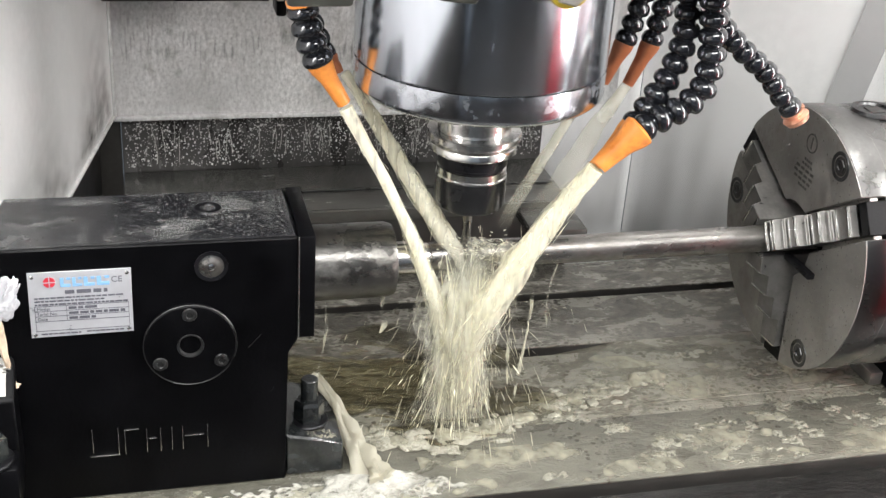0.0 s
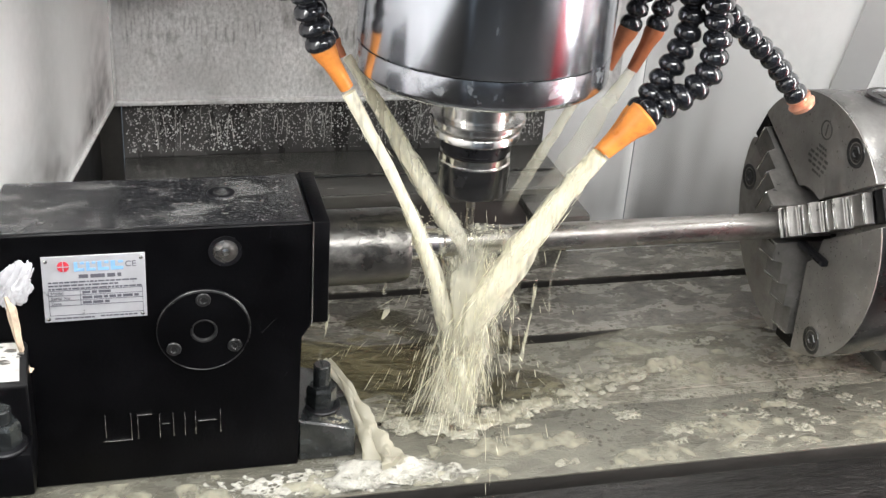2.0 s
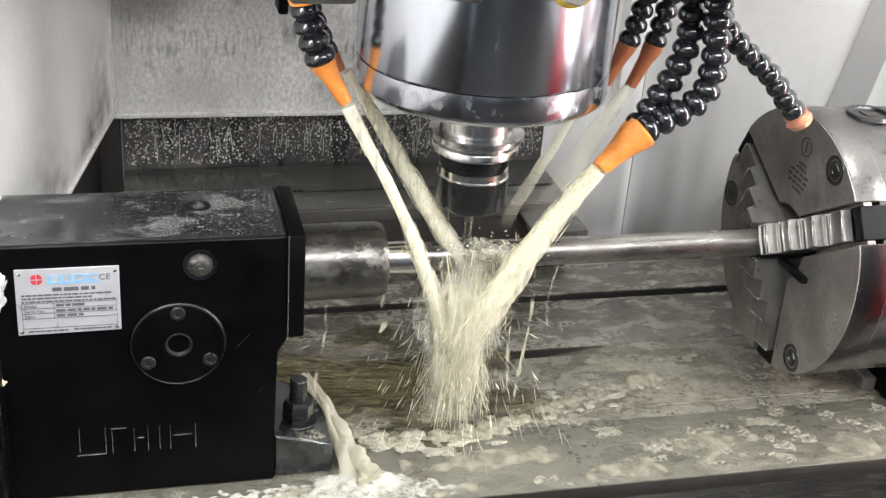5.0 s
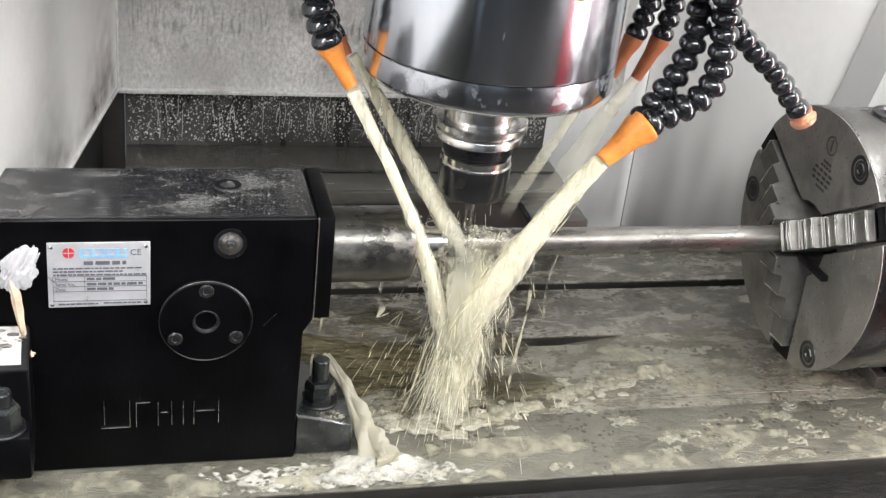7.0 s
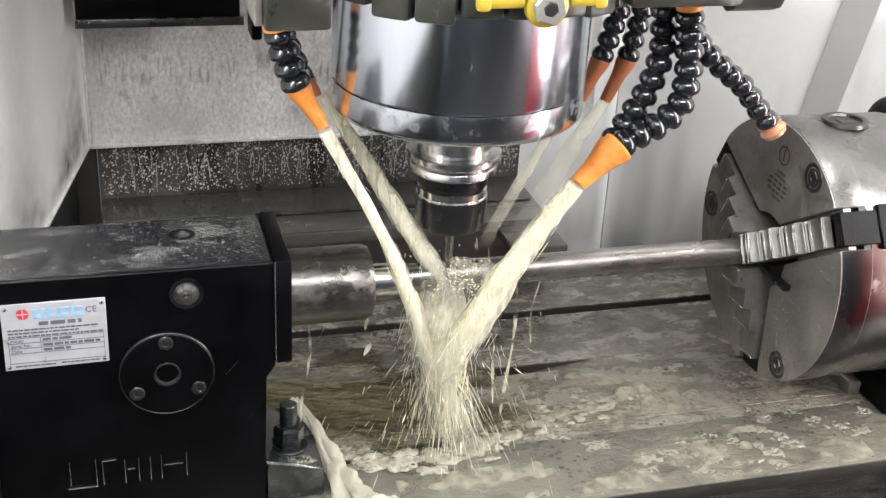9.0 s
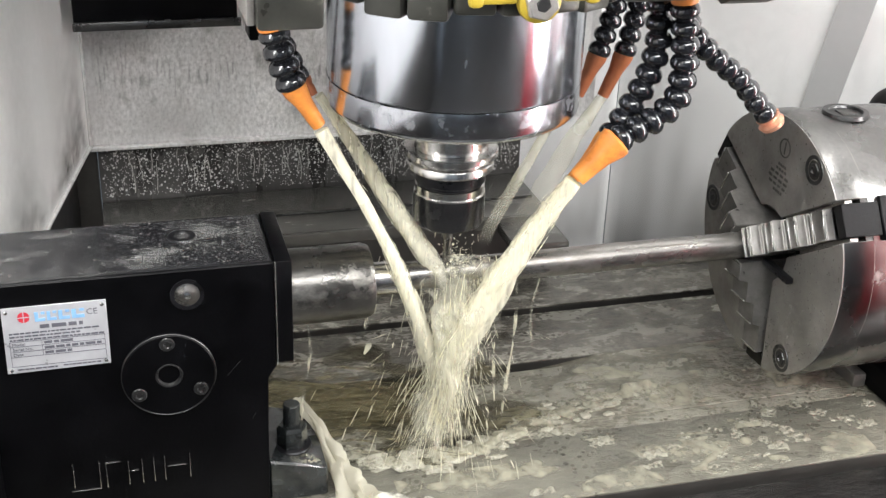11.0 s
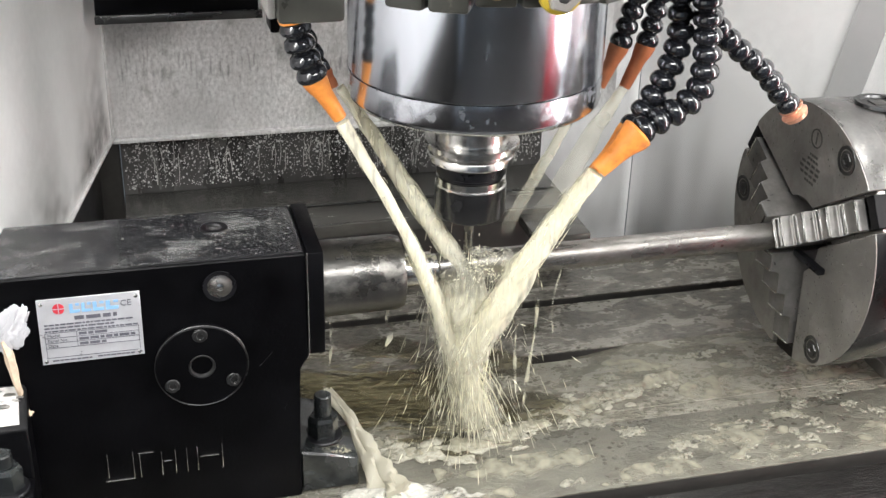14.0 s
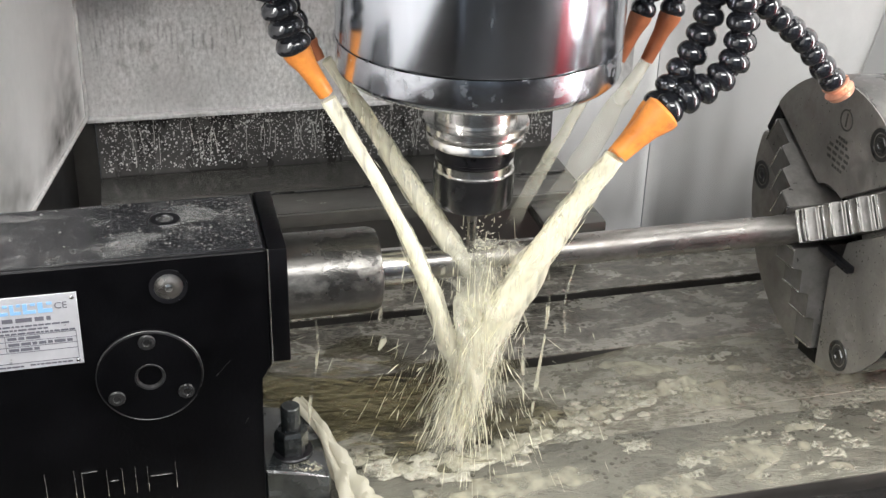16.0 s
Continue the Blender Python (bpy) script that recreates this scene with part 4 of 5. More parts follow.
def puddles():
    """Milky smears and drops on the tailstock's top."""
    rnd = random.Random(8)
    p = thing("coolant_puddles", (-0.25, 0, -0.0487), "thin milky coolant smears and drops on the black tailstock top", "puddle", kind="stuff")
    bm = bmesh.new()
    layer = bm.verts.layers.float.new("thin")
    grid = []
    for j in range(70):
        row = []
        for i in range(230):
            x, y = -0.436 + 0.302 * i / 229, -0.0425 + 0.0765 * j / 69
            bend = 0.012 * noise.noise(Vector((x * 40, y * 40, 4)))
            c = noise.noise(Vector(((x + bend) * 26, (y + bend) * 62, 2.0))) + 0.45 * noise.noise(Vector((x * 90, y * 150, 6)))
            c = max(0.0, min(1.0, (c - 0.10 - max(0.0, x + 0.19) * 4.0) * 2.6))
            v = bm.verts.new((x, y, -0.0480 + 0.0003 * c))
            v[layer] = 1.0 - c
            row.append(v)
        grid.append(row)
    for a, b in zip(grid, grid[1:]):
        for i in range(229):
            bm.faces.new((a[i], a[i + 1], b[i + 1], b[i]))
    part("smear", bm, "film", p, smooth=180)
    bm = bmesh.new()
    for i in range(620):
        x = max(-0.42, -0.137 - abs(rnd.gauss(0, 0.065)))
        sx = rnd.uniform(0.0002, 0.0006) if i % 9 else rnd.uniform(0.0006, 0.0011)
        blob((x, rnd.uniform(-0.041, 0.033), -0.0484), (sx, sx * rnd.uniform(0.7, 1.3), sx * 0.5), 0.3, i, 1, 1.7, bm)
    part("drops", bm, "bead", p, "small beads of coolant")
    RIDERS.append(p)


def wrap_and_string():
    w = thing("plastic_wrap", (-0.324, -0.05, -0.08), "crumpled white plastic wrap with a hanging cream string", "wrap")
    b = bmesh.new()
    bmesh.ops.create_icosphere(b, subdivisions=5, radius=1)
    for v in b.verts:
        fold = abs(noise.noise(Vector((v.co.x * 3.2 - v.co.z * 0.8, v.co.y, v.co.z * 0.9)))) + 0.6 * abs(noise.noise(v.co * 4.2 + Vector((3, 1, 0))))
        g = 0.82 + 0.5 * fold + 0.25 * noise.noise(v.co * 1.4)
        v.co = Vector((-0.3245 + v.co.x * 0.0108 * g + v.co.z * 0.0055, -0.0505 + v.co.y * 0.005 * g, -0.0810 + v.co.z * 0.0160 * g))
    part("crumpled_sheet", b, "rag", w)
    part("string", tube([(-0.330, -0.0525, -0.088), (-0.3275, -0.0535, -0.100), (-0.3262, -0.052, -0.118), (-0.3240, -0.0510, -0.136), (-0.3225, -0.0505, -0.145)], (0.0022, 0.0030, 0.0024, 0.0022, 0.0018), 10, 0.5, 3), "string", w, "cream string")
    part("knot", blob((-0.3222, -0.0508, -0.1465), (0.0035, 0.002, 0.0025), 0.7, 4), "string", w)
    RIDERS.append(w)
    c = thing("chip_pile", (-0.35, -0.058, -0.132), "small dark chips scattered on the pale wet bracket", "chips", kind="stuff")
    bm = bmesh.new()
    rnd = random.Random(3)
    for i in range(34):
        y = rnd.uniform(-0.066, -0.050)
        s = rnd.uniform(0.0006, 0.0022)
        blob((rnd.gauss(-0.346, 0.010), y, -0.1262 - (-0.048 - y) * 0.753), (s * 2.2, s, s * 0.7), 0.7, i, 1, 2, bm)
    part("chips", bm, "ground", c)
    RIDERS.append(c)


def clinging_drops():
    rnd = random.Random(31)
    p = thing("chuck_drops", (0.2705, 0, AZ), "small coolant drops clinging to the chuck face", "drops", kind="stuff")
    bm = bmesh.new()
    for i in range(260):
        a, r = radians(rnd.uniform(155, 262) if i < 190 else rnd.uniform(35, 140)), 0.035 + 0.068 * rnd.random() ** 0.7
        s = rnd.uniform(0.0002, 0.0006)
        blob((0.2708, r * math.cos(a), AZ + r * math.sin(a)), (0.0003, s, s * rnd.uniform(1.0, 2.2)), 0.4, i, 1, 2, bm)
    part("drops", bm, "bead", p)
    RIDERS.append(p)
    f = thing("lug_froth", (-0.115, 0, -0.216), "bubbly froth caught on the black lug", "froth", kind="stuff")
    bm = bmesh.new()
    for i in range(150):
        q, far = rnd.uniform(0, 2 * math.pi), rnd.gauss(1.0, 0.22)
        x = -0.112 + 0.0085 * far * math.cos(q)
        s = rnd.uniform(0.0003, 0.0010)
        blob((x, -0.0335 + 0.0048 * far * math.sin(q), -0.2140 - 0.0100 * (x + 0.137) / 0.041 + s * 0.2), (s * 1.1, s, s * 0.7), 0.3, i, 1, 2, bm)
    part("bubbles", bm, "crest", f)
    RIDERS.append(f)


def steel_shaft():
    s = thing("steel_shaft", (0, 0, AZ), "turned steel shaft with a milled keyway, clamped in the chuck", "shaft")
    part("bar", lathe((-0.029, 0, AZ), (1, 0, 0), [(0, 0), (0.0095, 0), (0.0108, 0.0015), (0.0108, 0.285), (0, 0.285)], 48), "shaft", s)
    part("keyway", box(-0.02, 0.014, -0.0032, 0.0032, AZ + 0.0072, AZ + 0.01095, 0.0008), "dark_steel", s, "milled slot")
    RIDERS.append(s)


def chuck():
    X, R = 0.271, 0.1065
    c = thing("lathe_chuck", (X + 0.05, 0, AZ), "large grey steel three-jaw chuck, wet, with stepped jaws", "chuck")
    F = (X, 0, AZ)
    # axes on the face: u towards the viewer's far side, v up, seen along x
    u, v, n = Vector((0, 1, 0)), Vector((0, 0, 1)), Vector((1, 0, 0))
    part("body", lathe((X + 0.026, 0, AZ), (1, 0, 0), [(0, 0), (R - 0.0005, 0), (R - 0.0005, 0.075), (R - 0.003, 0.079), (0, 0.079)], 128), "chuck_side", c, "polished chuck side")
    half = 0.0155
    for k in range(3):
        # sector between the jaws at 27, 147, 267 degrees
        a0, a1 = radians(27 + 120 * k), radians(147 + 120 * k)
        d = math.asin(half / R)
        pts = [(R * math.cos(a), R * math.sin(a)) for a in np.linspace(a0 + d, a1 - d, 40)]
        ri = 0.031
        di = math.asin(half / ri)
        pts += [(ri * math.cos(a), ri * math.sin(a)) for a in np.linspace(a1 - di, a0 + di, 10)]
        part("face_sector", prism(pts, u, v, n, 0.0262, F, 0.0007), "ground", c, smooth=25)
        arc = bmesh.new()
        steps = np.linspace(a0 + d + 0.004, a1 - d - 0.004, 40)
        ring = [[arc.verts.new(Vector(F) + n * h + (u * math.cos(q) + v * math.sin(q)) * rr) for q in steps] for h, rr in ((0.0008, R + 0.0001), (0.0016, R + 0.0006), (0.0255, R + 0.0006), (0.0255, R - 0.001))]
        for p0, p1 in zip(ring, ring[1:]):
            for q in range(39):
                arc.faces.new((p0[q], p0[q + 1], p1[q + 1], p1[q]))
        part("rim", arc, "chuck_side", c, "polished rim")
        a = radians(120 + 120 * k)
        h = Vector(F) + u * 0.0936 * math.cos(a) + v * 0.0936 * math.sin(a)
        bolt = part("bolt", lathe(h + n * 0.001, (-1, 0, 0), [(0.0075, -0.002), (0.0085, 0.0014), (0.0112, 0.0016), (0.0118, 0.0002)], 32), "dark_steel", c, "dark bolt hole rim")
        part("socket", rod(h - n * 0.0001, h + n * 0.002, 0.0082), "recess_shade", bolt)
        part("bolt_head", lathe(h, (-1, 0, 0), [(0, 0.0002), (0.0025, 0.0002), (0.003, 0.0012), (0.0055, 0.0010), (0.006, 0)], 6), "dark_steel", bolt)
        # slot floor
        a = radians(27 + 120 * k)
        r, w = u * math.cos(a) + v * math.sin(a), u * -math.sin(a) + v * math.cos(a)
        part("jaw_slot", prism([(0.0, -half), (R - 0.002, -half), (R - 0.002, half), (0.0, half)], r, w, n, 0.008, Vector(F) + n * 0.020, 0), "recess_shade", c, "jaw slot floor with its shade painted in")
        for s in (-1, 1):
            part("slot_rail", prism([(0.034, s * half), (R - 0.003, s * half), (R - 0.003, s * (half - 0.0045)), (0.034, s * (half - 0.0045))], r, w, n, 0.007, Vector(F) + n * 0.0075, 0.0005), "ground", c)
        # stepped jaw
        prof = [(0.0106, 0.016), (0.0106, -0.0275), (0.0150, -0.0275), (0.0150, -0.0240), (0.0195, -0.0240), (0.0195, -0.0275), (0.026, -0.0275), (0.026, -0.0195), (0.0290, -0.0195), (0.0290, -0.0160), (0.0345, -0.0160), (0.0345, -0.0195), (0.046, -0.0195),
                (0.046, -0.0115), (0.0490, -0.0115), (0.0490, -0.0080), (0.0545, -0.0080), (0.0545, -0.0115), (0.067, -0.0115), (0.067, -0.0040), (0.0700, -0.0040), (0.0700, -0.0010), (0.0760, -0.0010), (0.0760, -0.0040), (0.094, -0.0040), (0.094, 0.016)]
        if k != 1:
            prof = [(0.0106, 0.016), (0.0106, -0.0275), (0.026, -0.0275), (0.028, -0.0185), (0.046, -0.0195), (0.048, -0.0105), (0.067, -0.0115), (0.069, -0.0030), (0.094, -0.0040), (0.094, 0.016)]
        jaw = part("jaw", prism(prof, r, n, w, 0.0235, Vector(F) - w * 0.01175, 0.0007), "jaw_steel", c, "stepped hardened jaw", smooth=15)
        # bright strips draw the glints along the step edges of the jaws
        for q, h in ((0.0120, -0.0275), (0.0255, -0.0275), (0.0455, -0.0195), (0.0665, -0.0115), (0.0930, -0.0040)) if k != 1 else ((0.0125, -0.0275), (0.0205, -0.0275), (0.0245, -0.0275), (0.0345, -0.0195), (0.0435, -0.0195), (0.0545, -0.0115), (0.0640, -0.0115), (0.0765, -0.0040), (0.0915, -0.0040)):
            part("jaw_glint", prism([(q - 0.0008, h - 0.0007), (q + 0.0008, h - 0.0007), (q + 0.0008, h + 0.001), (q - 0.0008, h + 0.001)], r, n, w, 0.0225, Vector(F) - w * 0.01125, 0.0002), "bright", jaw, "bright strip along the edge")
        part("jaw_base", prism([(0.012, -0.0105), (0.099, -0.0105), (0.099, 0.0105), (0.012, 0.0105)], r, w, n, 0.018, Vector(F) + n * 0.002, 0.0006), "dark_steel", jaw)
        # black blocks on the rim stand in for the shade of the T-shaped slot
        part("slot_shade", prism([(0.0945, -0.0125), (R + 0.0008, -0.0125), (R + 0.0008, 0.0125), (0.0945, 0.0125)], r, w, n, 0.031, Vector(F) + n * 0.002, 0.0006), "black_paint", jaw, "black block for the shade inside the jaw slot")
        part("slot_shade_wide", prism([(0.0950, -0.0165), (R + 0.0022, -0.0165), (R + 0.0022, 0.0165), (0.0950, 0.0165)], r, w, n, 0.009, Vector(F) + n * 0.0332, 0.0008), "black_paint", jaw)
    part("bore", lathe(Vector(F) + n * 0.021, (-1, 0, 0), [(0.018, 0), (0.0305, 0), (0.0305, 0.013), (0.0285, 0.013), (0.018, 0.0)], 48), "recess_shade", c, "centre bore with its shade painted in")
    # pinion sockets on the rim
    for a in (89,):
        d = u * math.cos(radians(a)) + v * math.sin(radians(a))
        o = Vector((X + 0.052, 0, AZ)) + d * (R - 0.003)
        p = part("pinion", lathe(o, d, [(0.0, 0.0026), (0.0125, 0.0026), (0.0135, 0.0045), (0.0175, 0.0045), (0.0185, 0.0015)], 32), "dark_steel", c, "pinion socket")
        part("key_square", box(o.x - 0.006, o.x + 0.006, o.y - 0.006, o.y + 0.006, o.z - 0.004, o.z + 0.0036, 0.0005), "recess_shade", p)
    # locking pin beside the lower slot
    part("pin", box(X - 0.009, X - 0.003, -0.050, -0.012, AZ - 0.0125, AZ - 0.0075, 0.0008), "black_oxide", c)
    # engraved mark, not legible
    a = radians(93)
    r, w = u * math.cos(a) + v * math.sin(a), u * -math.sin(a) + v * math.cos(a)
    for i, (rr, s0, s1) in enumerate(((0.0680, -0.005, 0.007), (0.0640, -0.007, 0.009), (0.0595, -0.014, 0.014), (0.0550, -0.016, 0.014), (0.0505, -0.014, 0.012), (0.0460, -0.006, 0.008))):
        for j in range(4):
            t0, t1 = s0 + (s1 - s0) * j / 4, s0 + (s1 - s0) * (j + 0.72) / 4
            part("engraved_bar", prism([(rr - 0.0011, t0), (rr + 0.0011, t0), (rr + 0.0011, t1), (rr - 0.0011, t1)], r, w, -n, 0.0002, F, 0), "engraved", c)
    o = Vector(F) + r * 0.0825
    part("engraved_ring", lathe(o, (-1, 0, 0), [(0.0066, 0.0), (0.0066, 0.0003), (0.0078, 0.0003), (0.0078, 0)], 32), "engraved", c)
    part("engraved_cross", prism([(-0.005, -0.0008), (0.005, -0.0008), (0.005, 0.0008), (-0.005, 0.0008)], r, w, -n, 0.0002, o, 0), "engraved", c)
    RIDERS.append(c)
    t = thing("rotary_table", (0.5, 0, TZ), "dark rotary table carrying the chuck", "rotary table")
    part("housing", box(0.412, 0.66, -0.060, 0.115, TZ + 0.03, 0.000, 0.025, seg=5), "black_paint", t)
    part("face_plate", lathe((0.376, 0, AZ), (1, 0, 0), [(0, 0), (0.095, 0), (0.095, 0.0355), (0, 0.0355)], 64), "ground", t)
    part("base", box(0.399, 0.70, -0.030, 0.14, TZ, TZ + 0.026, 0.003), "black_paint", t)
    part("foot_block", box(0.386, 0.3985, 0.006, 0.045, TZ, TZ + 0.013, 0.0015), "ground", t, "small steel foot block")
    RIDERS.append(t)


# ---- spindle head ----
def spindle():
    s = thing("spindle_head", (0, 0, 0.042), "polished steel spindle nose under a dark head", "spindle")
    part("nose", lathe((0, 0, 0), (0, 0, 1), [(0.0874, 0.0632), (0.0878, 0.0645), (0.0878, 0.20), (0.06, 0.20)], 128), "polished", s)
    part("nose_ring", lathe((0, 0, 0), (0, 0, 1), [(0.030, 0.044), (0.060, 0.042), (0.0800, 0.0400), (0.0845, 0.0412), (0.0873, 0.0440), (0.0878, 0.0462), (0.0878, 0.0624), (0.0868, 0.0628), (0.05, 0.0628)], 128), "nose_ring", s, "polished ring with dull patches")
    part("head_casting", box(-0.20, 0.22, -0.14, 0.34, 0.20, 0.60, 0.01), "greasy", s)
    part("side_cover", box(-0.259, -0.113, 0.330, 0.372, 0.0155, 0.6, 0.002), "black_paint", s, "black sheet cover")
    part("cover_rim", box(-0.26, -0.110, 0.326, 0.3298, 0.0120, 0.020, 0.001), "dark_steel", s)
    part("cover_post", box(-0.109, -0.099, 0.28, 0.31, 0.010, 0.2, 0.003), "black_paint", s)
    h = thing("tool_holder", (0, 0, 0.0), "steel tool holder with black collet nut", "tool holder")
    part("collar", lathe((0, 0, 0), (0, 0, 1), [(0.0, 0.045), (0.0268, 0.045), (0.0268, 0.0092)], 64), "bright", h)
    part("flange", lathe((0, 0, 0), (0, 0, 1), [(0.0268, 0.0090), (0.0332, 0.0086), (0.0340, 0.0078), (0.0340, 0.0042), (0.0332, 0.0034), (0.0285, 0.0018), (0.0285, 0.0006), (0.0306, -0.0004), (0.0312, -0.0012), (0.0312, -0.0058), (0.0304, -0.0066), (0.020, -0.0066)], 96), "bright", h, "grooved flange")
    part("shank", lathe((0, 0, 0), (0, 0, 1), [(0.0256, -0.0067), (0.0256, -0.0158), (0.0240, -0.0166), (0.0240, -0.0182)], 64), "black_oxide", h)
    part("neck", lathe((0, 0, 0), (0, 0, 1), [(0.0240, -0.0183), (0.0252, -0.0190), (0.0252, -0.0240), (0.0259, -0.0248), (0.0259, -0.0258)], 64), "bright", h)
    part("collet_nut", lathe((0, 0, 0), (0, 0, 1), [(0.0260, -0.0259), (0.0260, -0.0470), (0.0246, -0.0494), (0.010, -0.0498), (0.006, -0.0485), (0.0, -0.0485)], 96), "nut_steel", h)
    part("end_mill", lathe((0, 0, 0), (0, 0, 1), [(0.0034, -0.0485), (0.0034, -0.086), (0.0, -0.086)], 20), "shaft", h)


def manifold():
    """Coolant ring round the spindle with its blocks and valve."""
    m = thing("coolant_manifold", (0, 0, 0.13), "greasy dark coolant manifold round the spindle", "manifold")
    rnd = random.Random(2)
    for k in range(11):
        a = radians(205 + 13.5 * k)
        r, w, z = 0.108, 0.026, 0.131 + rnd.uniform(-0.003, 0.003)
        bm = box(-0.0125, 0.0125, -0.011, 0.011, z, z + 0.05, 0.003)
        bmesh.ops.transform(bm, matrix=Matrix.Translation((r * math.cos(a), r * math.sin(a), 0)) @ Matrix.Rotation(a + math.pi / 2, 4, "Z"), verts=bm.verts)
        part("ring_block", bm, "greasy", m)
    part("left_block", box(-0.1475, -0.1085, -0.105, -0.04, 0.1255, 0.20, 0.003), "greasy", m)
    part("bracket", box(-0.1525, -0.1478, -0.10, -0.05, 0.1280, 0.20, 0.001), "ground", m)
    part("right_block", box(0.078, 0.155, -0.10, 0.02, 0.133, 0.20, 0.004), "greasy", m)
    part("right_fitting", rod((0.155, -0.075, 0.139), (0.192, -0.075, 0.139), 0.0150, seg=8, bevel=0.002), "greasy", m)
    v = part("valve", lathe((0.0125, -0.1225, 0.1435), (0, -1, 0), [(0, 0), (0.0128, 0), (0.0134, 0.002), (0.0128, 0.0055), (0.010, 0.007), (0, 0.007)], 40), "yellow", m, "yellow valve handle")
    for x0, x1, z0, z1, tip in ((-0.026, -0.001, 0.1425, 0.1500, -1), (0.026, 0.045, 0.1430, 0.1500, 1)):
        end = x0 if tip < 0 else x1
        part("handle_lobe", box(x0, x1, -0.1295, -0.1240, z0, z1, 0.0025), "yellow", v)
        part("lobe_tip", box(end - 0.0045, end + 0.0045, -0.1310, -0.1230, z0 - 0.0015, z1 + 0.0010, 0.0030), "yellow", v)
    part("valve_nut", lathe((0.0125, -0.1296, 0.1432), (0, -1, 0), [(0.0048, 0.0), (0.0048, 0.0048), (0.0092, 0.0048), (0.0104, 0.0036), (0.0104, 0.0)], 6), "ground", v, "steel nut", smooth=20)
    part("valve_stem", rod((0.0125, -0.1290, 0.1432), (0.0125, -0.1345, 0.1432), 0.0044, seg=18), "dark_steel", v)


def hose(pts, count, r, nozzle, label, nozzle_material="orange", fitting=True):
    """Ball-jointed coolant hose: each segment a part; nozzle: (tip point, tip radius, base radius)."""
    line = curve_points(pts, count)
    h = thing("coolant_hose", line[0], label, "hose", "coolant hoses round the spindle")
    pitch = sum((b - a).length for a, b in zip(line, line[1:])) / (count - 1)
    for i, p in enumerate(line):
        d = (line[min(i + 1, count - 1)] - line[max(i - 1, 0)]).normalized()
        s = pitch
        prof = [(r * 0.45, -0.60 * s), (r * 0.72, -0.52 * s), (r * 0.90, -0.36 * s), (r * 0.99, -0.16 * s), (r, 0.02 * s), (r * 0.93, 0.18 * s), (r * 0.76, 0.30 * s), (r * 0.62, 0.36 * s), (r * 0.60, 0.50 * s)]
        part("segment", lathe(p, d, prof, 24), "hose", h)
    if fitting:
        d = (line[1] - line[0]).normalized()
        part("fitting", lathe(line[0] - d * pitch * 1.1, d, [(0, 0), (r * 0.85, 0), (r * 0.95, pitch * 0.35), (r * 0.9, pitch * 0.6), (0, pitch * 0.6)], 24), "orange", h, "orange fitting")
    if nozzle:
        tip, rt, rb = Vector(nozzle[0]), nozzle[1], nozzle[2]
        a = line[-1] + (line[-1] - line[-2]) * 0.25
        L = (tip - a).length
        part("nozzle", lathe(a, tip - a, [(rb * 0.75, -0.05 * L), (rb, 0.0), (rb * 0.97, 0.12 * L), (rb * 0.72, 0.38 * L), (rt * 1.15, 0.62 * L), (rt, L), (rt * 0.7, L), (rt * 0.65, 0.8 * L)], 28), nozzle_material, h, "flared nozzle")
    return h


def hoses():
    hose([(-0.1240, -0.004, 0.0945), (-0.1215, -0.004, 0.0835), (-0.1180, -0.004, 0.0725), (-0.1140, -0.004, 0.0625)], 4, 0.0108, ((-0.0955, -0.003, 0.0310), 0.0050, 0.0088), "black ball-jointed coolant hose with an orange nozzle")
    hose([(-0.119, 0.030, 0.098), (-0.110, 0.028, 0.080), (-0.101, 0.026, 0.058)], 5, 0.0042, ((-0.0945, 0.024, 0.0440), 0.0032, 0.0045), "thin dark coolant tube beside a larger black hose", "rust_orange", False)
    hose([(0.1365, -0.028, 0.112), (0.1375, -0.030, 0.092), (0.1370, -0.030, 0.078), (0.1300, -0.030, 0.056), (0.1180, -0.030, 0.0345), (0.1080, -0.032, 0.021)], 9, 0.0098, ((0.082, -0.030, -0.012), 0.0045, 0.0090), "black ball-jointed coolant hose bent towards the work")
    hose([(0.1475, -0.045, 0.112), (0.1505, -0.045, 0.090), (0.1520, -0.045, 0.070), (0.1490, -0.045, 0.050), (0.1366, -0.045, 0.0375), (0.1200, -0.045, 0.0290), (0.1090, -0.046, 0.0235)], 10, 0.0102, ((0.0790, -0.046, -0.0040), 0.0066, 0.0122), "black ball-jointed coolant hose with a wide orange nozzle")
    hose([(0.1600, -0.030, 0.098), (0.1680, -0.030, 0.0870), (0.1853, -0.030, 0.0715), (0.2055, -0.030, 0.0560), (0.2193, -0.030, 0.0400), (0.2300, -0.030, 0.0290)], 9, 0.0086, ((0.2375, -0.031, 0.0195), 0.0088, 0.0092), "black ball-jointed coolant hose with a copper tip over the chuck", "copper", False)
    hose([(0.1500, 0.070, 0.098), (0.1435, 0.070, 0.072), (0.1375, 0.070, 0.0515)], 5, 0.0090, ((0.1230, 0.070, 0.0165), 0.0046, 0.0080), "black ball-jointed coolant hose with a dull orange nozzle", "rust_orange", False)
    hose([(0.1690, 0.070, 0.098), (0.1640, 0.070, 0.072), (0.1595, 0.070, 0.0510)], 5, 0.0090, ((0.1440, 0.070, 0.0145), 0.0046, 0.0080), "black ball-jointed coolant hose with a dull orange nozzle", "rust_orange", False)


# ---- coolant ----
SPINNERS, DRIFTERS = [], []


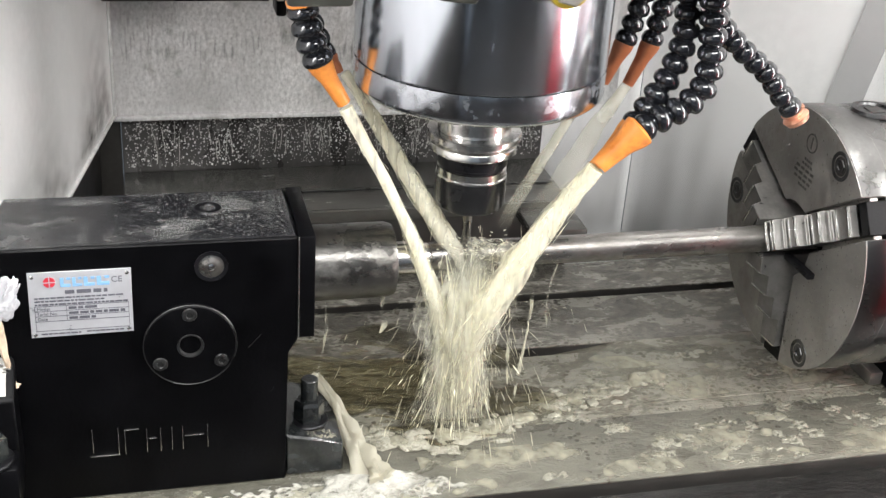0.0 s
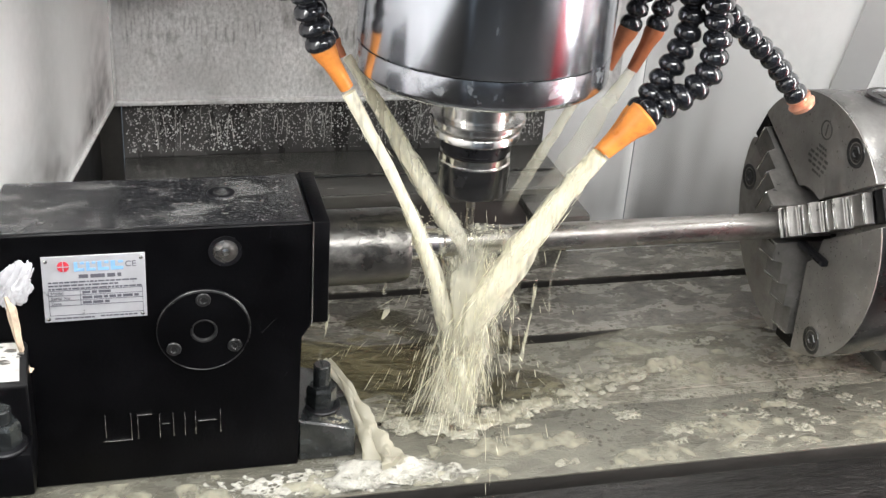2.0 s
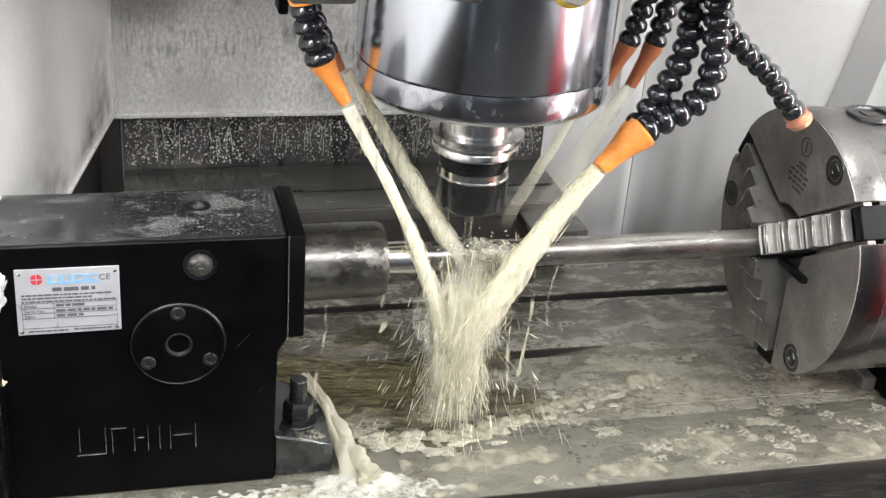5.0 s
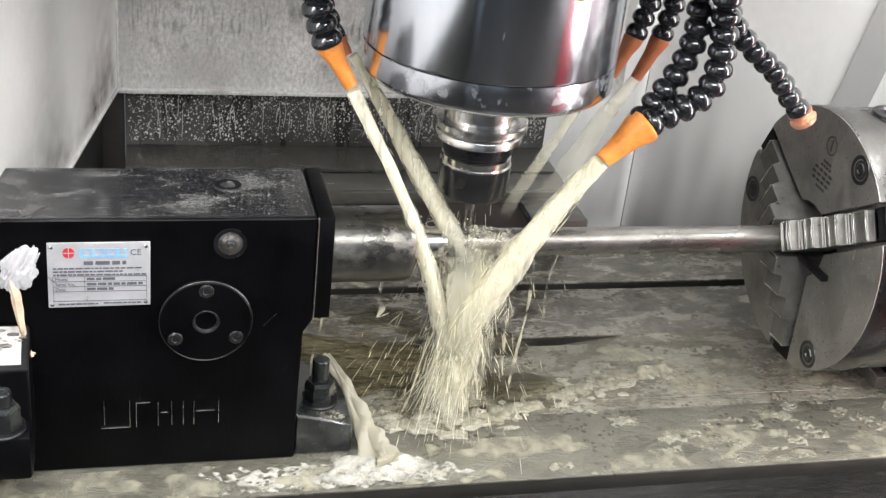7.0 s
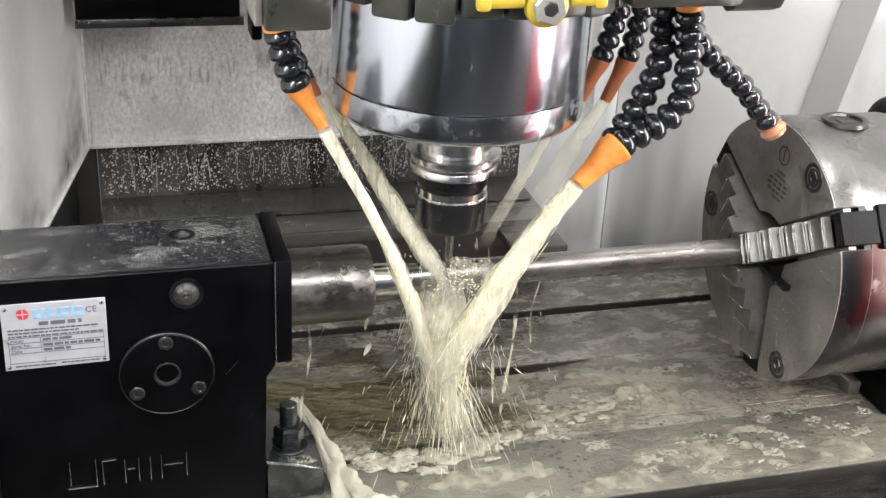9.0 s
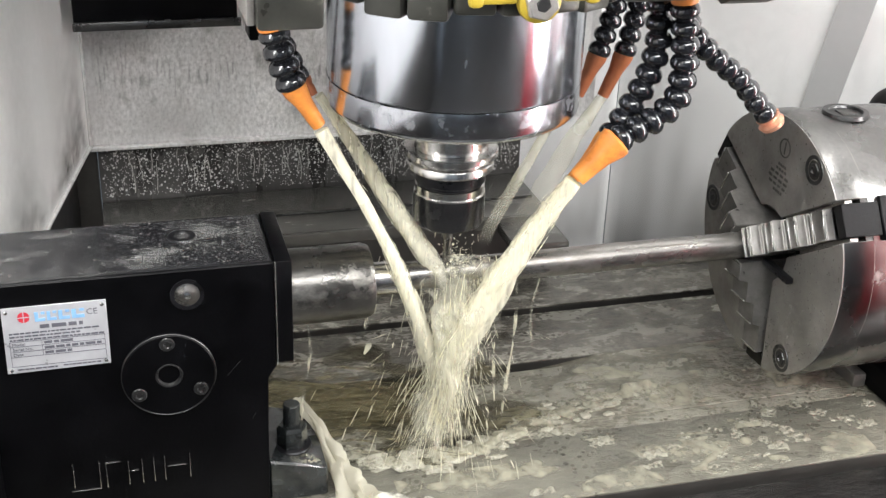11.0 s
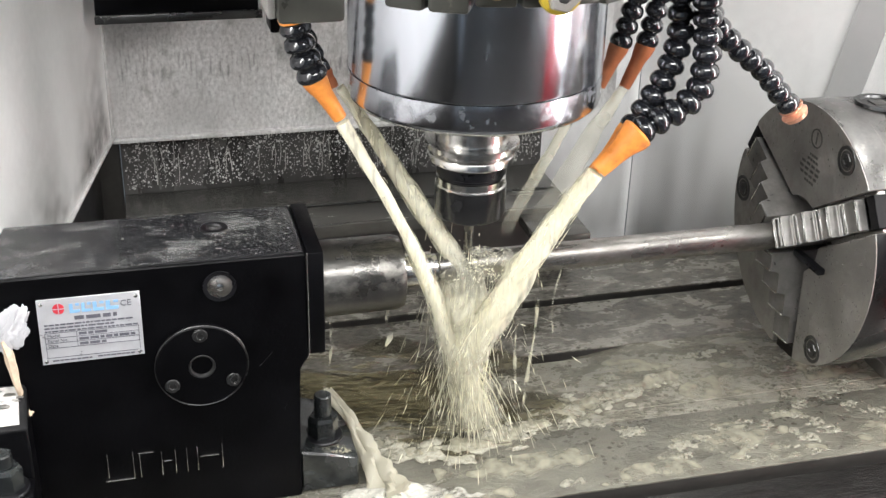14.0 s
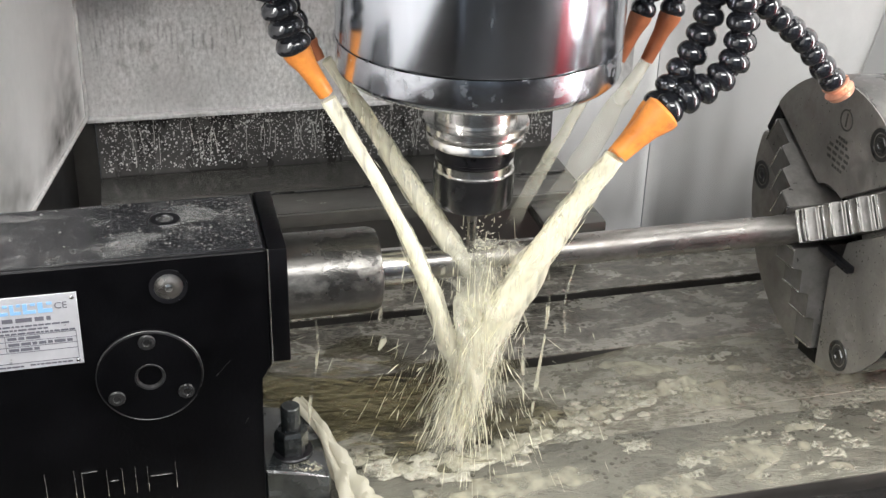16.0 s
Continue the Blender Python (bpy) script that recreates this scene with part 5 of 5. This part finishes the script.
def streams():
    c = thing("coolant_jets", (0, 0, AZ), "cream milky coolant jets striking the shaft", "coolant")
    left = [(-0.0936, -0.003, 0.0274), (-0.0803, -0.007, 0.0016), (-0.0657, -0.011, -0.0249), (-0.0480, -0.0145, -0.0616), (-0.0323, -0.0155, -0.1010), (-0.0203, -0.014, -0.1385), (-0.0106, -0.008, -0.1727), (0.0005, 0.006, -0.2190), (0.004, 0.014, -0.2465)]
    part("jet", tube(left, (0.0046, 0.0042, 0.0040, 0.0042, 0.0042, 0.0042, 0.0036, 0.0028, 0.002), 18, 0.15, 1, count=110, thin=(0, 0, 0, 0, 0.02, 0.12, 0.45, 0.75, 0.95)), "fading", c)
    behind = [(-0.0905, 0.025, 0.0430), (-0.0825, 0.024, 0.0315), (-0.0652, 0.020, 0.0035), (-0.0415, 0.013, -0.0361), (-0.0175, 0.002, -0.0741), (-0.0070, -0.008, -0.0900), (-0.001, -0.015, -0.112)]
    part("jet", tube(behind, (0.0036, 0.0046, 0.0052, 0.0058, 0.0062, 0.0060, 0.0030), 18, 0.14, 2, count=80, thin=(0, 0, 0, 0, 0.05, 0.4, 1.0)), "fading", c)
    right = [(0.0767, -0.046, -0.0058), (0.0565, -0.040, -0.0396), (0.0386, -0.034, -0.0719), (0.0223, -0.028, -0.1068), (0.0093, -0.022, -0.1383), (0.0020, -0.014, -0.1699), (0.0025, 0.000, -0.2100)]
    part("jet", tube(right, (0.0062, 0.0066, 0.0076, 0.0086, 0.0080, 0.0058, 0.0030), 28, 0.15, 3, count=110, thin=(0, 0, 0, 0.06, 0.25, 0.6, 1.0)), "fading", c)
    part("thin_jet", tube([(0.1209, 0.070, 0.0154), (0.0969, 0.058, -0.0028), (0.0695, 0.036, -0.0286), (0.0402, 0.012, -0.0570), (0.0277, 0.002, -0.0729)], (0.0030, 0.0036, 0.0042, 0.0046, 0.0046), 14, 0.25, 5, count=50, thin=(0.05, 0.05, 0.2, 0.5, 1.0)), "sheer", c)
    part("thin_jet", tube([(0.1431, 0.070, 0.0132), (0.1138, 0.050, -0.0118), (0.0832, 0.025, -0.0408), (0.0496, -0.004, -0.0662)], (0.0044, 0.0066, 0.0080, 0.008), 14, 0.25, 6, count=50, thin=(0.25, 0.4, 0.65, 1.0)), "sheer", c)
    fall = [(0.004, -0.012, -0.084), (0.000, -0.014, -0.118), (-0.003, -0.013, -0.150), (-0.001, -0.008, -0.185), (0.002, 0.002, -0.220), (0.003, 0.010, -0.2485)]
    part("jet_haze", tube(left[2:], (0.0044, 0.0052, 0.0060, 0.0070, 0.0078, 0.0080, 0.0070), 22, 0.3, 21, count=90, thin=(0.7, 0.35, 0.15, 0.1, 0.2, 0.45, 0.85)), "haze", c, "streaky edge of the jet")
    part("jet_haze", tube(behind, (0.0036, 0.0054, 0.0064, 0.0074, 0.0080, 0.0050), 22, 0.25, 22, count=70, thin=(0.8, 0.3, 0.2, 0.2, 0.3, 1.0)), "haze", c, "streaky edge of the jet")
    part("jet_haze", tube(right, (0.0068, 0.0078, 0.0096, 0.0122, 0.0122, 0.0100, 0.0070), 30, 0.3, 31, count=110, thin=(0.4, 0.15, 0, 0, 0.05, 0.3, 0.8)), "haze", c, "streaky edge of the jet")
    part("jet_edge", sheath(left, 160, (0.0022, 0.0024, 0.0026, 0.0028, 0.0034, 0.0044, 0.0060, 0.0080), 0.014, 0.00022, 51, 0.03), "streak", c, "flung streaks")
    part("jet_edge", sheath(right, 420, (0.0034, 0.0044, 0.0058, 0.0082, 0.0100, 0.0105, 0.0120), 0.017, 0.00024, 53, 0.03), "streak", c, "flung streaks")
    part("core", tube(fall, (0.003, 0.0120, 0.0090, 0.0060, 0.0042, 0.0030), 28, 0.4, 9, count=110, flat=0.6, thin=(0.8, 0.45, 0.4, 0.5, 0.75, 0.98)), "fading", c, "milky core of the falling coolant")
    rnd = random.Random(77)
    col = thing("coolant_column", (0.0, -0.006, AZ), "falling strands of milky coolant under the shaft", "coolant", kind="stuff")
    SPINNERS.append((col, 45))
    part("curtain", tube(fall, (0.006, 0.0210, 0.0175, 0.0150, 0.0165, 0.0190), 40, 0.5, 12, count=110, flat=0.6, thin=(0.7, 0.12, 0.0, 0.05, 0.25, 0.75)), "haze", col, "streaky falling curtain")
    part("curtain", tube(fall, (0.008, 0.0290, 0.0260, 0.0230, 0.0270, 0.0320), 44, 0.6, 13, count=110, flat=0.6, thin=(0.8, 0.3, 0.1, 0.1, 0.3, 0.8)), "mist", col, "thin outer curtain")
    part("flung_streaks", sheath(fall, 280, (0.0120, 0.0130, 0.0110, 0.0100, 0.0120, 0.0150), 0.024, 0.00022, 55, 0.03), "streak", col)
    part("flung_streaks", sheath(fall, 300, (0.0160, 0.0200, 0.0190, 0.0190, 0.0220, 0.0260), 0.015, 0.00018, 56, 0.12), "fine_streak", col)
    for k, (at, size) in enumerate((((0.016, -0.009, -0.0870), (0.026, 0.012, 0.0105)), ((0.002, -0.011, -0.0940), (0.022, 0.012, 0.0150)))):
        part("impact", blob(at, size, 0.5, 5 + 3 * k, 4, 1.6), "mist", c, "froth bursting on the shaft")
    burst = []
    for k in range(150):
        a = rnd.uniform(0, 2 * math.pi)
        d = Vector((math.cos(a), 0.6 * math.sin(a), rnd.uniform(-0.1, 0.5))).normalized()
        o = Vector((0.012 + rnd.gauss(0, 0.014), -0.010 + rnd.gauss(0, 0.004), -0.086 + rnd.gauss(0, 0.004))) + d * abs(rnd.gauss(0, 0.008))
        burst.append((o, o + d * rnd.uniform(0.001, 0.004), 0.0004 * rnd.uniform(0.5, 1.4)))
    part("burst", needles(burst), "streak", col, "burst of fine drops on the shaft")
    for name, count, wide, low, material in (("strands", 26, 1.0, 1.0, "streak"), ("strands", 40, 1.4, 1.4, "fine_streak")):
        bm = bmesh.new()
        for k in range(count):
            x0, y0 = rnd.gauss(0.002, 0.011) * wide, -0.012 + rnd.gauss(0, 0.006) * wide
            x1, y1 = -0.002 + rnd.gauss(0, 0.0060) * wide, -0.010 + rnd.gauss(0, 0.006) * wide
            x2, y2 = 0.001 + rnd.gauss(0, 0.012) * wide * low, 0.006 + rnd.gauss(0, 0.010) * wide * low
            s, e = rnd.uniform(0, 0.45), rnd.uniform(0.55, 1.0)
            pts = []
            for q in np.linspace(s, e, 5):
                p = Vector((x0, y0, -0.080)).lerp(Vector((x1, y1, -0.165)), min(1, q * 2)) if q < 0.5 else Vector((x1, y1, -0.165)).lerp(Vector((x2, y2, -0.247)), q * 2 - 1)
                pts.append(p + Vector((rnd.gauss(0, 0.0008), rnd.gauss(0, 0.0008), 0)))
            w = rnd.uniform(0.0003, 0.0009)
            tube(pts, (w * 0.4, w, w * 0.9, w * 0.7, w * 0.2), 7, 0.7, k, bm, 14)
        part(name, bm, material, col)
    # runs dripping from the shaft and the quill
    for k, (x, y, z, ln, w) in enumerate(((0.055, -0.004, -0.103, 0.125, 0.0017), (0.074, 0.0, -0.102, 0.06, 0.0012), (-0.060, -0.006, -0.120, 0.03, 0.0024), (-0.106, -0.006, -0.122, 0.085, 0.0015), (0.042, -0.010, -0.103, 0.10, 0.0014))):
        q = [(x + 0.0022 * math.sin(k * 2.1 + i * 1.3) - 0.0012 * i, y - 0.001 * i, z - ln * i / 4) for i in range(5)]
        part("drip", tube(q, (w * 0.3, w * 0.8, w * 0.4, w * 0.9, w * 0.2), 10, 0.9, 20 + k, count=60), "skin", c)


def spray(seed, r_in, r_out, count, thick, length, z0, z1, material):
    """Short falling streaks and drops round the column."""
    rnd = random.Random(seed)
    cx, cy = 0.0, -0.004
    s = thing("coolant_spray", (cx, cy, AZ), "short streaks and drops of coolant falling to the table", "spray", "spray under the shaft", "stuff")
    bm = bmesh.new()
    for i in range(count):
        a = rnd.uniform(0, 2 * math.pi)
        q = rnd.random()
        r = (r_in + (r_out - r_in) * rnd.random() ** 1.6) * (0.45 + 0.55 * q)
        x, y, z = cx + r * math.cos(a), cy + 0.75 * r * math.sin(a), z0 + (z1 - z0) * q
        ln, tilt = length * rnd.uniform(0.3, 1.2), 0.6 * r / max(r_out, 1e-3)
        w = thick * rnd.uniform(0.4, 1.3)
        tube([(x, y, z), (x + math.cos(a) * ln * tilt * 0.5, y + math.sin(a) * ln * tilt * 0.4, z - ln * 0.5), (x + math.cos(a) * ln * tilt, y + math.sin(a) * ln * tilt * 0.8, max(z - ln, TZ + 0.001))], (w * 0.3, w, w * 0.3), 6, 0.6, i, bm, 6)
    part("streaks", bm, material, s)
    return s


def fan(seed, count, z0, spread, length, thick, material):
    """Fine streaks flung down and outwards from where the jets meet."""
    rnd = random.Random(seed)
    cx, cy = 0.0, -0.008
    s = thing("coolant_fan", (cx, cy, AZ), "fine streaks of coolant flung out where the jets meet", "spray", "spray under the shaft", "stuff")
    rows = []
    for i in range(count):
        a = rnd.uniform(0, 2 * math.pi)
        lean = abs(rnd.gauss(0, spread))
        d = Vector((math.cos(a) * math.sin(lean), math.sin(a) * math.sin(lean), -math.cos(lean)))
        o = Vector((cx + rnd.gauss(0, 0.006), cy + rnd.gauss(0, 0.004), z0 + rnd.gauss(0, 0.018)))
        t0 = rnd.uniform(0.0, 1.0) * (o.z - TZ)
        t1 = min(t0 + length * rnd.uniform(0.35, 1.3), (o.z - TZ - 0.001) / max(0.25, -d.z))
        if t1 - t0 > 0.003:
            rows.append((o + d * t0, o + d * t1, thick * rnd.choice((0.5, 0.7, 0.8, 1.0, 1.7))))
    part("streaks", needles(rows), material, s)
    return s


def splash():
    SPINNERS.append((spray(11, 0.004, 0.034, 80, 0.00026, 0.024, AZ - 0.04, TZ + 0.014, "streak"), 70))
    SPINNERS.append((spray(12, 0.010, 0.085, 170, 0.00026, 0.016, AZ - 0.01, TZ + 0.01, "fine_streak"), -50))
    SPINNERS.append((spray(13, 0.03, 0.15, 80, 0.00036, 0.011, AZ + 0.03, TZ + 0.012, "fine_streak"), 35))
    SPINNERS.append((fan(14, 140, AZ - 0.040, 0.26, 0.022, 0.00018, "fine_streak"), 60))
    SPINNERS.append((fan(15, 170, AZ - 0.030, 0.58, 0.014, 0.00017, "fine_streak"), -42))
    SPINNERS.append((fan(16, 60, AZ - 0.040, 0.45, 0.012, 0.0005, "streak"), 52))
    # olive spray swept over the table towards the tailstock's foot
    rnd = random.Random(61)
    sweep = thing("swept_coolant", (-0.06, 0.05, TZ), "olive coolant swept in streaks towards the tailstock foot", "spray", kind="stuff")
    rows = []
    for k in range(520):
        q = rnd.random()
        o = Vector((0.03 - 0.155 * q, rnd.gauss(0.050, 0.030) + 0.02 * q, TZ + 0.002 + abs(rnd.gauss(0, 0.008)) * (0.4 + 1.5 * q)))
        end = o + Vector((-rnd.uniform(0.008, 0.030), rnd.gauss(0.002, 0.003), rnd.gauss(0.001, 0.002)))
        if end.x > -0.137 and end.z > TZ + 0.001:
            rows.append((o, end, 0.0010 * rnd.uniform(0.3, 1.5)))
    part("streaks", needles(rows), "murk", sweep)
    DRIFTERS.append((sweep, 8))


def foam_field(x0, x1, y0, y1, step, cover, height):
    """A heaped sheet of froth over the table: cover(x, y) above 0 where it lies."""
    bm = bmesh.new()
    layer = bm.verts.layers.float.new("thin")
    nx, ny = int((x1 - x0) / step), int((y1 - y0) / step)
    rows = []
    for j in range(ny):
        row = []
        for i in range(nx):
            x, y = x0 + i * step, y0 + j * step
            c = max(0.0, min(1.0, cover(x, y)))
            h = c ** 0.6 * height * (0.55 + 0.45 * noise.noise(Vector((x * 110, y * 110, 1))) + 0.25 * abs(noise.noise(Vector((x * 320, y * 320, 5)))))
            row.append(bm.verts.new((x, y, TZ + (max(0.0004, h) if c > 0 else -0.0012))))
            row[-1][layer] = max(0.0, 1.0 - 3.0 * c)
        rows.append(row)
    for p, q in zip(rows, rows[1:]):
        for i in range(nx - 1):
            vs = (p[i], p[i + 1], q[i + 1], q[i])
            if max(v.co.z for v in vs) > TZ:
                bm.faces.new(vs)
    loose = [v for v in bm.verts if not v.link_faces]
    bmesh.ops.delete(bm, geom=loose, context="VERTS")
    return bm


def foam_clump(cx, cy, rx, ry, seed, height=0.0016, pits=9, step=0.0009):
    """A small raft of bubbles: a lumpy sheet with burst holes."""
    rnd = random.Random(seed)
    holes = [(cx + rnd.uniform(-0.8, 0.8) * rx, cy + rnd.uniform(-0.8, 0.8) * ry, rnd.uniform(0.0007, 0.0017)) for k in range(pits)]

    def cover(x, y):
        if any(math.hypot(x - hx, (y - hy) * 1.2) < hr for hx, hy, hr in holes):
            return -1.0
        return 1.0 - math.hypot((x - cx) / rx, (y - cy) / ry) + 0.6 * noise.noise(Vector((x * 60, y * 75, seed))) + 0.75 * noise.noise(Vector((x * 170, y * 200, seed)))

    f = thing("foam_clump", (cx, cy, TZ), "raft of pale bubbles with burst holes on the table", "froth", "bubble rafts on the table", "stuff")
    part("bubbles", foam_field(cx - rx * 1.4, cx + rx * 1.4, max(cy - ry * 1.4, -0.0868), cy + ry * 1.4, step, cover, height), "froth" if seed in (140, 141) else "bubbles", f, smooth=180)
    RIDERS.append(f)


def froth():
    """Foam heaps, bubbles and the run-off beside the tailstock."""
    rnd = random.Random(21)
    f = thing("coolant_runoff", (-0.08, -0.03, TZ), "thick cream coolant running off beside the tailstock lug", "froth", kind="stuff")
    path = [(-0.110, 0.022, -0.203), (-0.098, 0.003, -0.214), (-0.089, -0.015, -0.230), (-0.081, -0.040, -0.2435), (-0.073, -0.066, -0.2480)]
    part("run", tube([(p[0] + 0.004, p[1] + 0.004, max(p[2] - 0.002, TZ + 0.002)) for p in path], (0.0012, 0.0018, 0.0030, 0.0050, 0.0090), 20, 1.8, 17, count=110, flat=0.5), "run", f, "ragged side rope")
    part("run", tube(path, (0.0020, 0.0036, 0.0050, 0.0075, 0.0110), 24, 2.0, 4, count=110, flat=0.6), "run", f)
    bm = foam_field(-0.125, -0.025, -0.0845, -0.030, 0.0011, lambda x, y: 1.25 - math.hypot((x + 0.078) / 0.034, (y + 0.068) / 0.022) + 0.6 * noise.noise(Vector((x * 60, y * 60, 3))), 0.009)
    part("heap", bm, "froth", f)
    RIDERS.append(f)
    pool = thing("coolant_pool", (-0.03, 0.03, TZ), "murky olive coolant swirling over the table", "pool", kind="stuff")
    bm = bmesh.new()
    layer = bm.verts.layers.float.new("thin")
    nx, ny = 90, 70
    grid = []
    for j in range(ny):
        row = []
        for i in range(nx):
            x, y = -0.137 + 0.25 * i / (nx - 1), -0.030 + 0.20 * j / (ny - 1)
            edge = min(i + 12, nx - 1 - i, j, ny - 1 - j) / 26
            h = 0.0022 * noise.noise(Vector((x * 45, y * 90, 1.3))) + 0.0015 * noise.noise(Vector((x * 130, y * 210, 4.0)))
            d = math.hypot(x - 0.002, (y - 0.012) * 1.3)
            h += 0.0035 * math.exp(-((d - 0.048) / 0.012) ** 2) * (0.5 + noise.noise(Vector((x * 60, y * 60, 7))))
            out = noise.noise(Vector((x * 18, y * 22, 2.0)))
            s = max(0.0, min(1.0, (edge + out * 1.1 - 0.1) / 0.9))
            s = s * s * (3 - 2 * s)
            row.append(bm.verts.new((x, y, TZ + (0.0020 + h) * s - 0.0016 * (1 - s))))
            row[-1][layer] = 1.0 - s
        grid.append(row)
    for p, q in zip(grid, grid[1:]):
        for i in range(nx - 1):
            bm.faces.new((p[i], p[i + 1], q[i + 1], q[i]))
    part("surface", bm, "pool", pool, smooth=180)
    DRIFTERS.append((pool, 3))
    crest = thing("foam_crest", (0.03, -0.03, TZ), "cream froth thrown up round the falling coolant", "froth", kind="stuff")
    line = [Vector(p) for p in ((-0.075, 0.004, 0), (-0.035, -0.014, 0), (0.020, -0.012, 0), (0.070, 0.008, 0), (0.130, 0.030, 0), (0.215, 0.052, 0))]

    def ridge(x, y):
        p, best = Vector((x, y, 0)), 1.0
        for a, b in zip(line, line[1:]):
            k = max(0.0, min(1.0, (p - a).dot(b - a) / (b - a).length_squared))
            best = min(best, (p - a.lerp(b, k)).length)
        wide = 0.013 + 0.007 * noise.noise(Vector((x * 22, y * 22, 3)))
        return 0.75 * (1.0 - best / wide) + 0.8 * noise.noise(Vector((x * 75, y * 95, 8))) + 0.35 * noise.noise(Vector((x * 190, y * 220, 5))) - 0.08
    bm = foam_field(-0.095, 0.235, -0.045, 0.080, 0.0013, ridge, 0.0085)
    part("froth", bm, "crest", crest, smooth=180)
    heaps = bmesh.new()
    for k in range(110):
        q = rnd.random()
        p = curve_points(line, 60)[int(q * 59)]
        g = rnd.uniform(0.0020, 0.0062) * (1.1 - 0.5 * q)
        blob((p.x + rnd.gauss(0, 0.006), p.y + rnd.gauss(0, 0.007), TZ + 0.0008), (g * rnd.uniform(1.0, 2.0), g * rnd.uniform(0.7, 1.2), g * rnd.uniform(0.25, 0.6)), 0.6, k, 3, 1.7, heaps)
    part("heaps", heaps, "heap", crest, "lumps of froth", smooth=180)
    DRIFTERS.append((crest, 5))
    spots = random.Random(44)
    for k in range(58):
        x, y = spots.uniform(0.04, 0.42), spots.choice((spots.uniform(-0.082, -0.05), spots.uniform(-0.05, 0.0), spots.uniform(0.02, 0.09)))
        foam_clump(x, y, spots.uniform(0.004, 0.014), spots.uniform(0.003, 0.008), 60 + k, 0.0022, pits=spots.randint(4, 12))
    for k in range(14):
        foam_clump(spots.uniform(0.20, 0.41), spots.uniform(-0.045, 0.092), spots.uniform(0.006, 0.016), spots.uniform(0.004, 0.009), 142 + k, 0.0026, pits=spots.randint(6, 16), step=0.0011)
    foam_clump(-0.140, -0.070, 0.060, 0.015, 140, 0.0016, 70, 0.0011)
    foam_clump(-0.060, -0.074, 0.050, 0.012, 141, 0.0022, 26, 0.0011)
    for n, (x0, x1, y0, y1, num, big) in enumerate(((-0.38, -0.04, -0.0865, -0.048, 0, 0.0), (-0.04, 0.36, -0.0865, -0.030, 0, 0.1), (0.09, 0.44, -0.030, -0.007, 0, 0.0), (0.10, 0.44, 0.011, 0.095, 0, 0.15))):
        p = thing("foam_patch", ((x0 + x1) / 2, (y0 + y1) / 2, TZ), "pale froth and bubbles drifting on the wet table", "froth", "froth on the table", "stuff")
        bm = foam_field(x0, x1, y0, y1, 0.0021, lambda x, y: 1.6 * noise.noise(Vector((x * 16, y * 34, n * 3.0))) + 0.7 * noise.noise(Vector((x * 60, y * 90, n * 3.0 + 1))) - big, 0.0022)
        part("froth", bm, "crest", p, smooth=180)
        DRIFTERS.append((p, n))


M["chuck_side"] = surf("polished_chuck_side", (0.165, 0.162, 0.157), 0.27, 1.0, 0.25, 20, 0.12, 260, ((0.35, 0.34, 0.32), 40, 0.62, 0.75, 0.45))
M["jaw_steel"] = surf("hardened_jaw_steel", (0.24, 0.232, 0.22), 0.34, 0.7, 0.3, 60, 0.2, 300)
M["nose_ring"] = surf("stained_nose_ring", (0.60, 0.62, 0.67), 0.16, 1.0, 0.2, 30, 0.12, 160, ((0.48, 0.50, 0.53), 70, 0.52, 0.66, 0.36))

enclosure()
dirty_walls()
way_cover()
drops()
machine_table()
tailstock()
puddles()
wrap_and_string()
clinging_drops()
steel_shaft()
chuck()
spindle()
manifold()
hoses()
streams()
splash()
froth()


def motions():
    for ob in RIDERS:
        at = ob.location.copy()
        walk(ob, [(t, pose(at.x + d, at.y, at.z)) for t, d in TRAVEL])
    for ob, rate in SPINNERS:
        at = ob.location.copy()
        walk(ob, [(0.5 * k, pose(at.x, at.y, at.z, 0, 0, rate * 0.5 * k * 1.6)) for k in range(33)])
    for ob, n in DRIFTERS:
        at = ob.location.copy()
        walk(ob, [(t, pose(at.x + d + 0.004 * math.sin(t * 0.9 + n), at.y + 0.0015 * math.sin(t * 1.3 + 2 * n), at.z)) for t, d in TRAVEL])


motions()
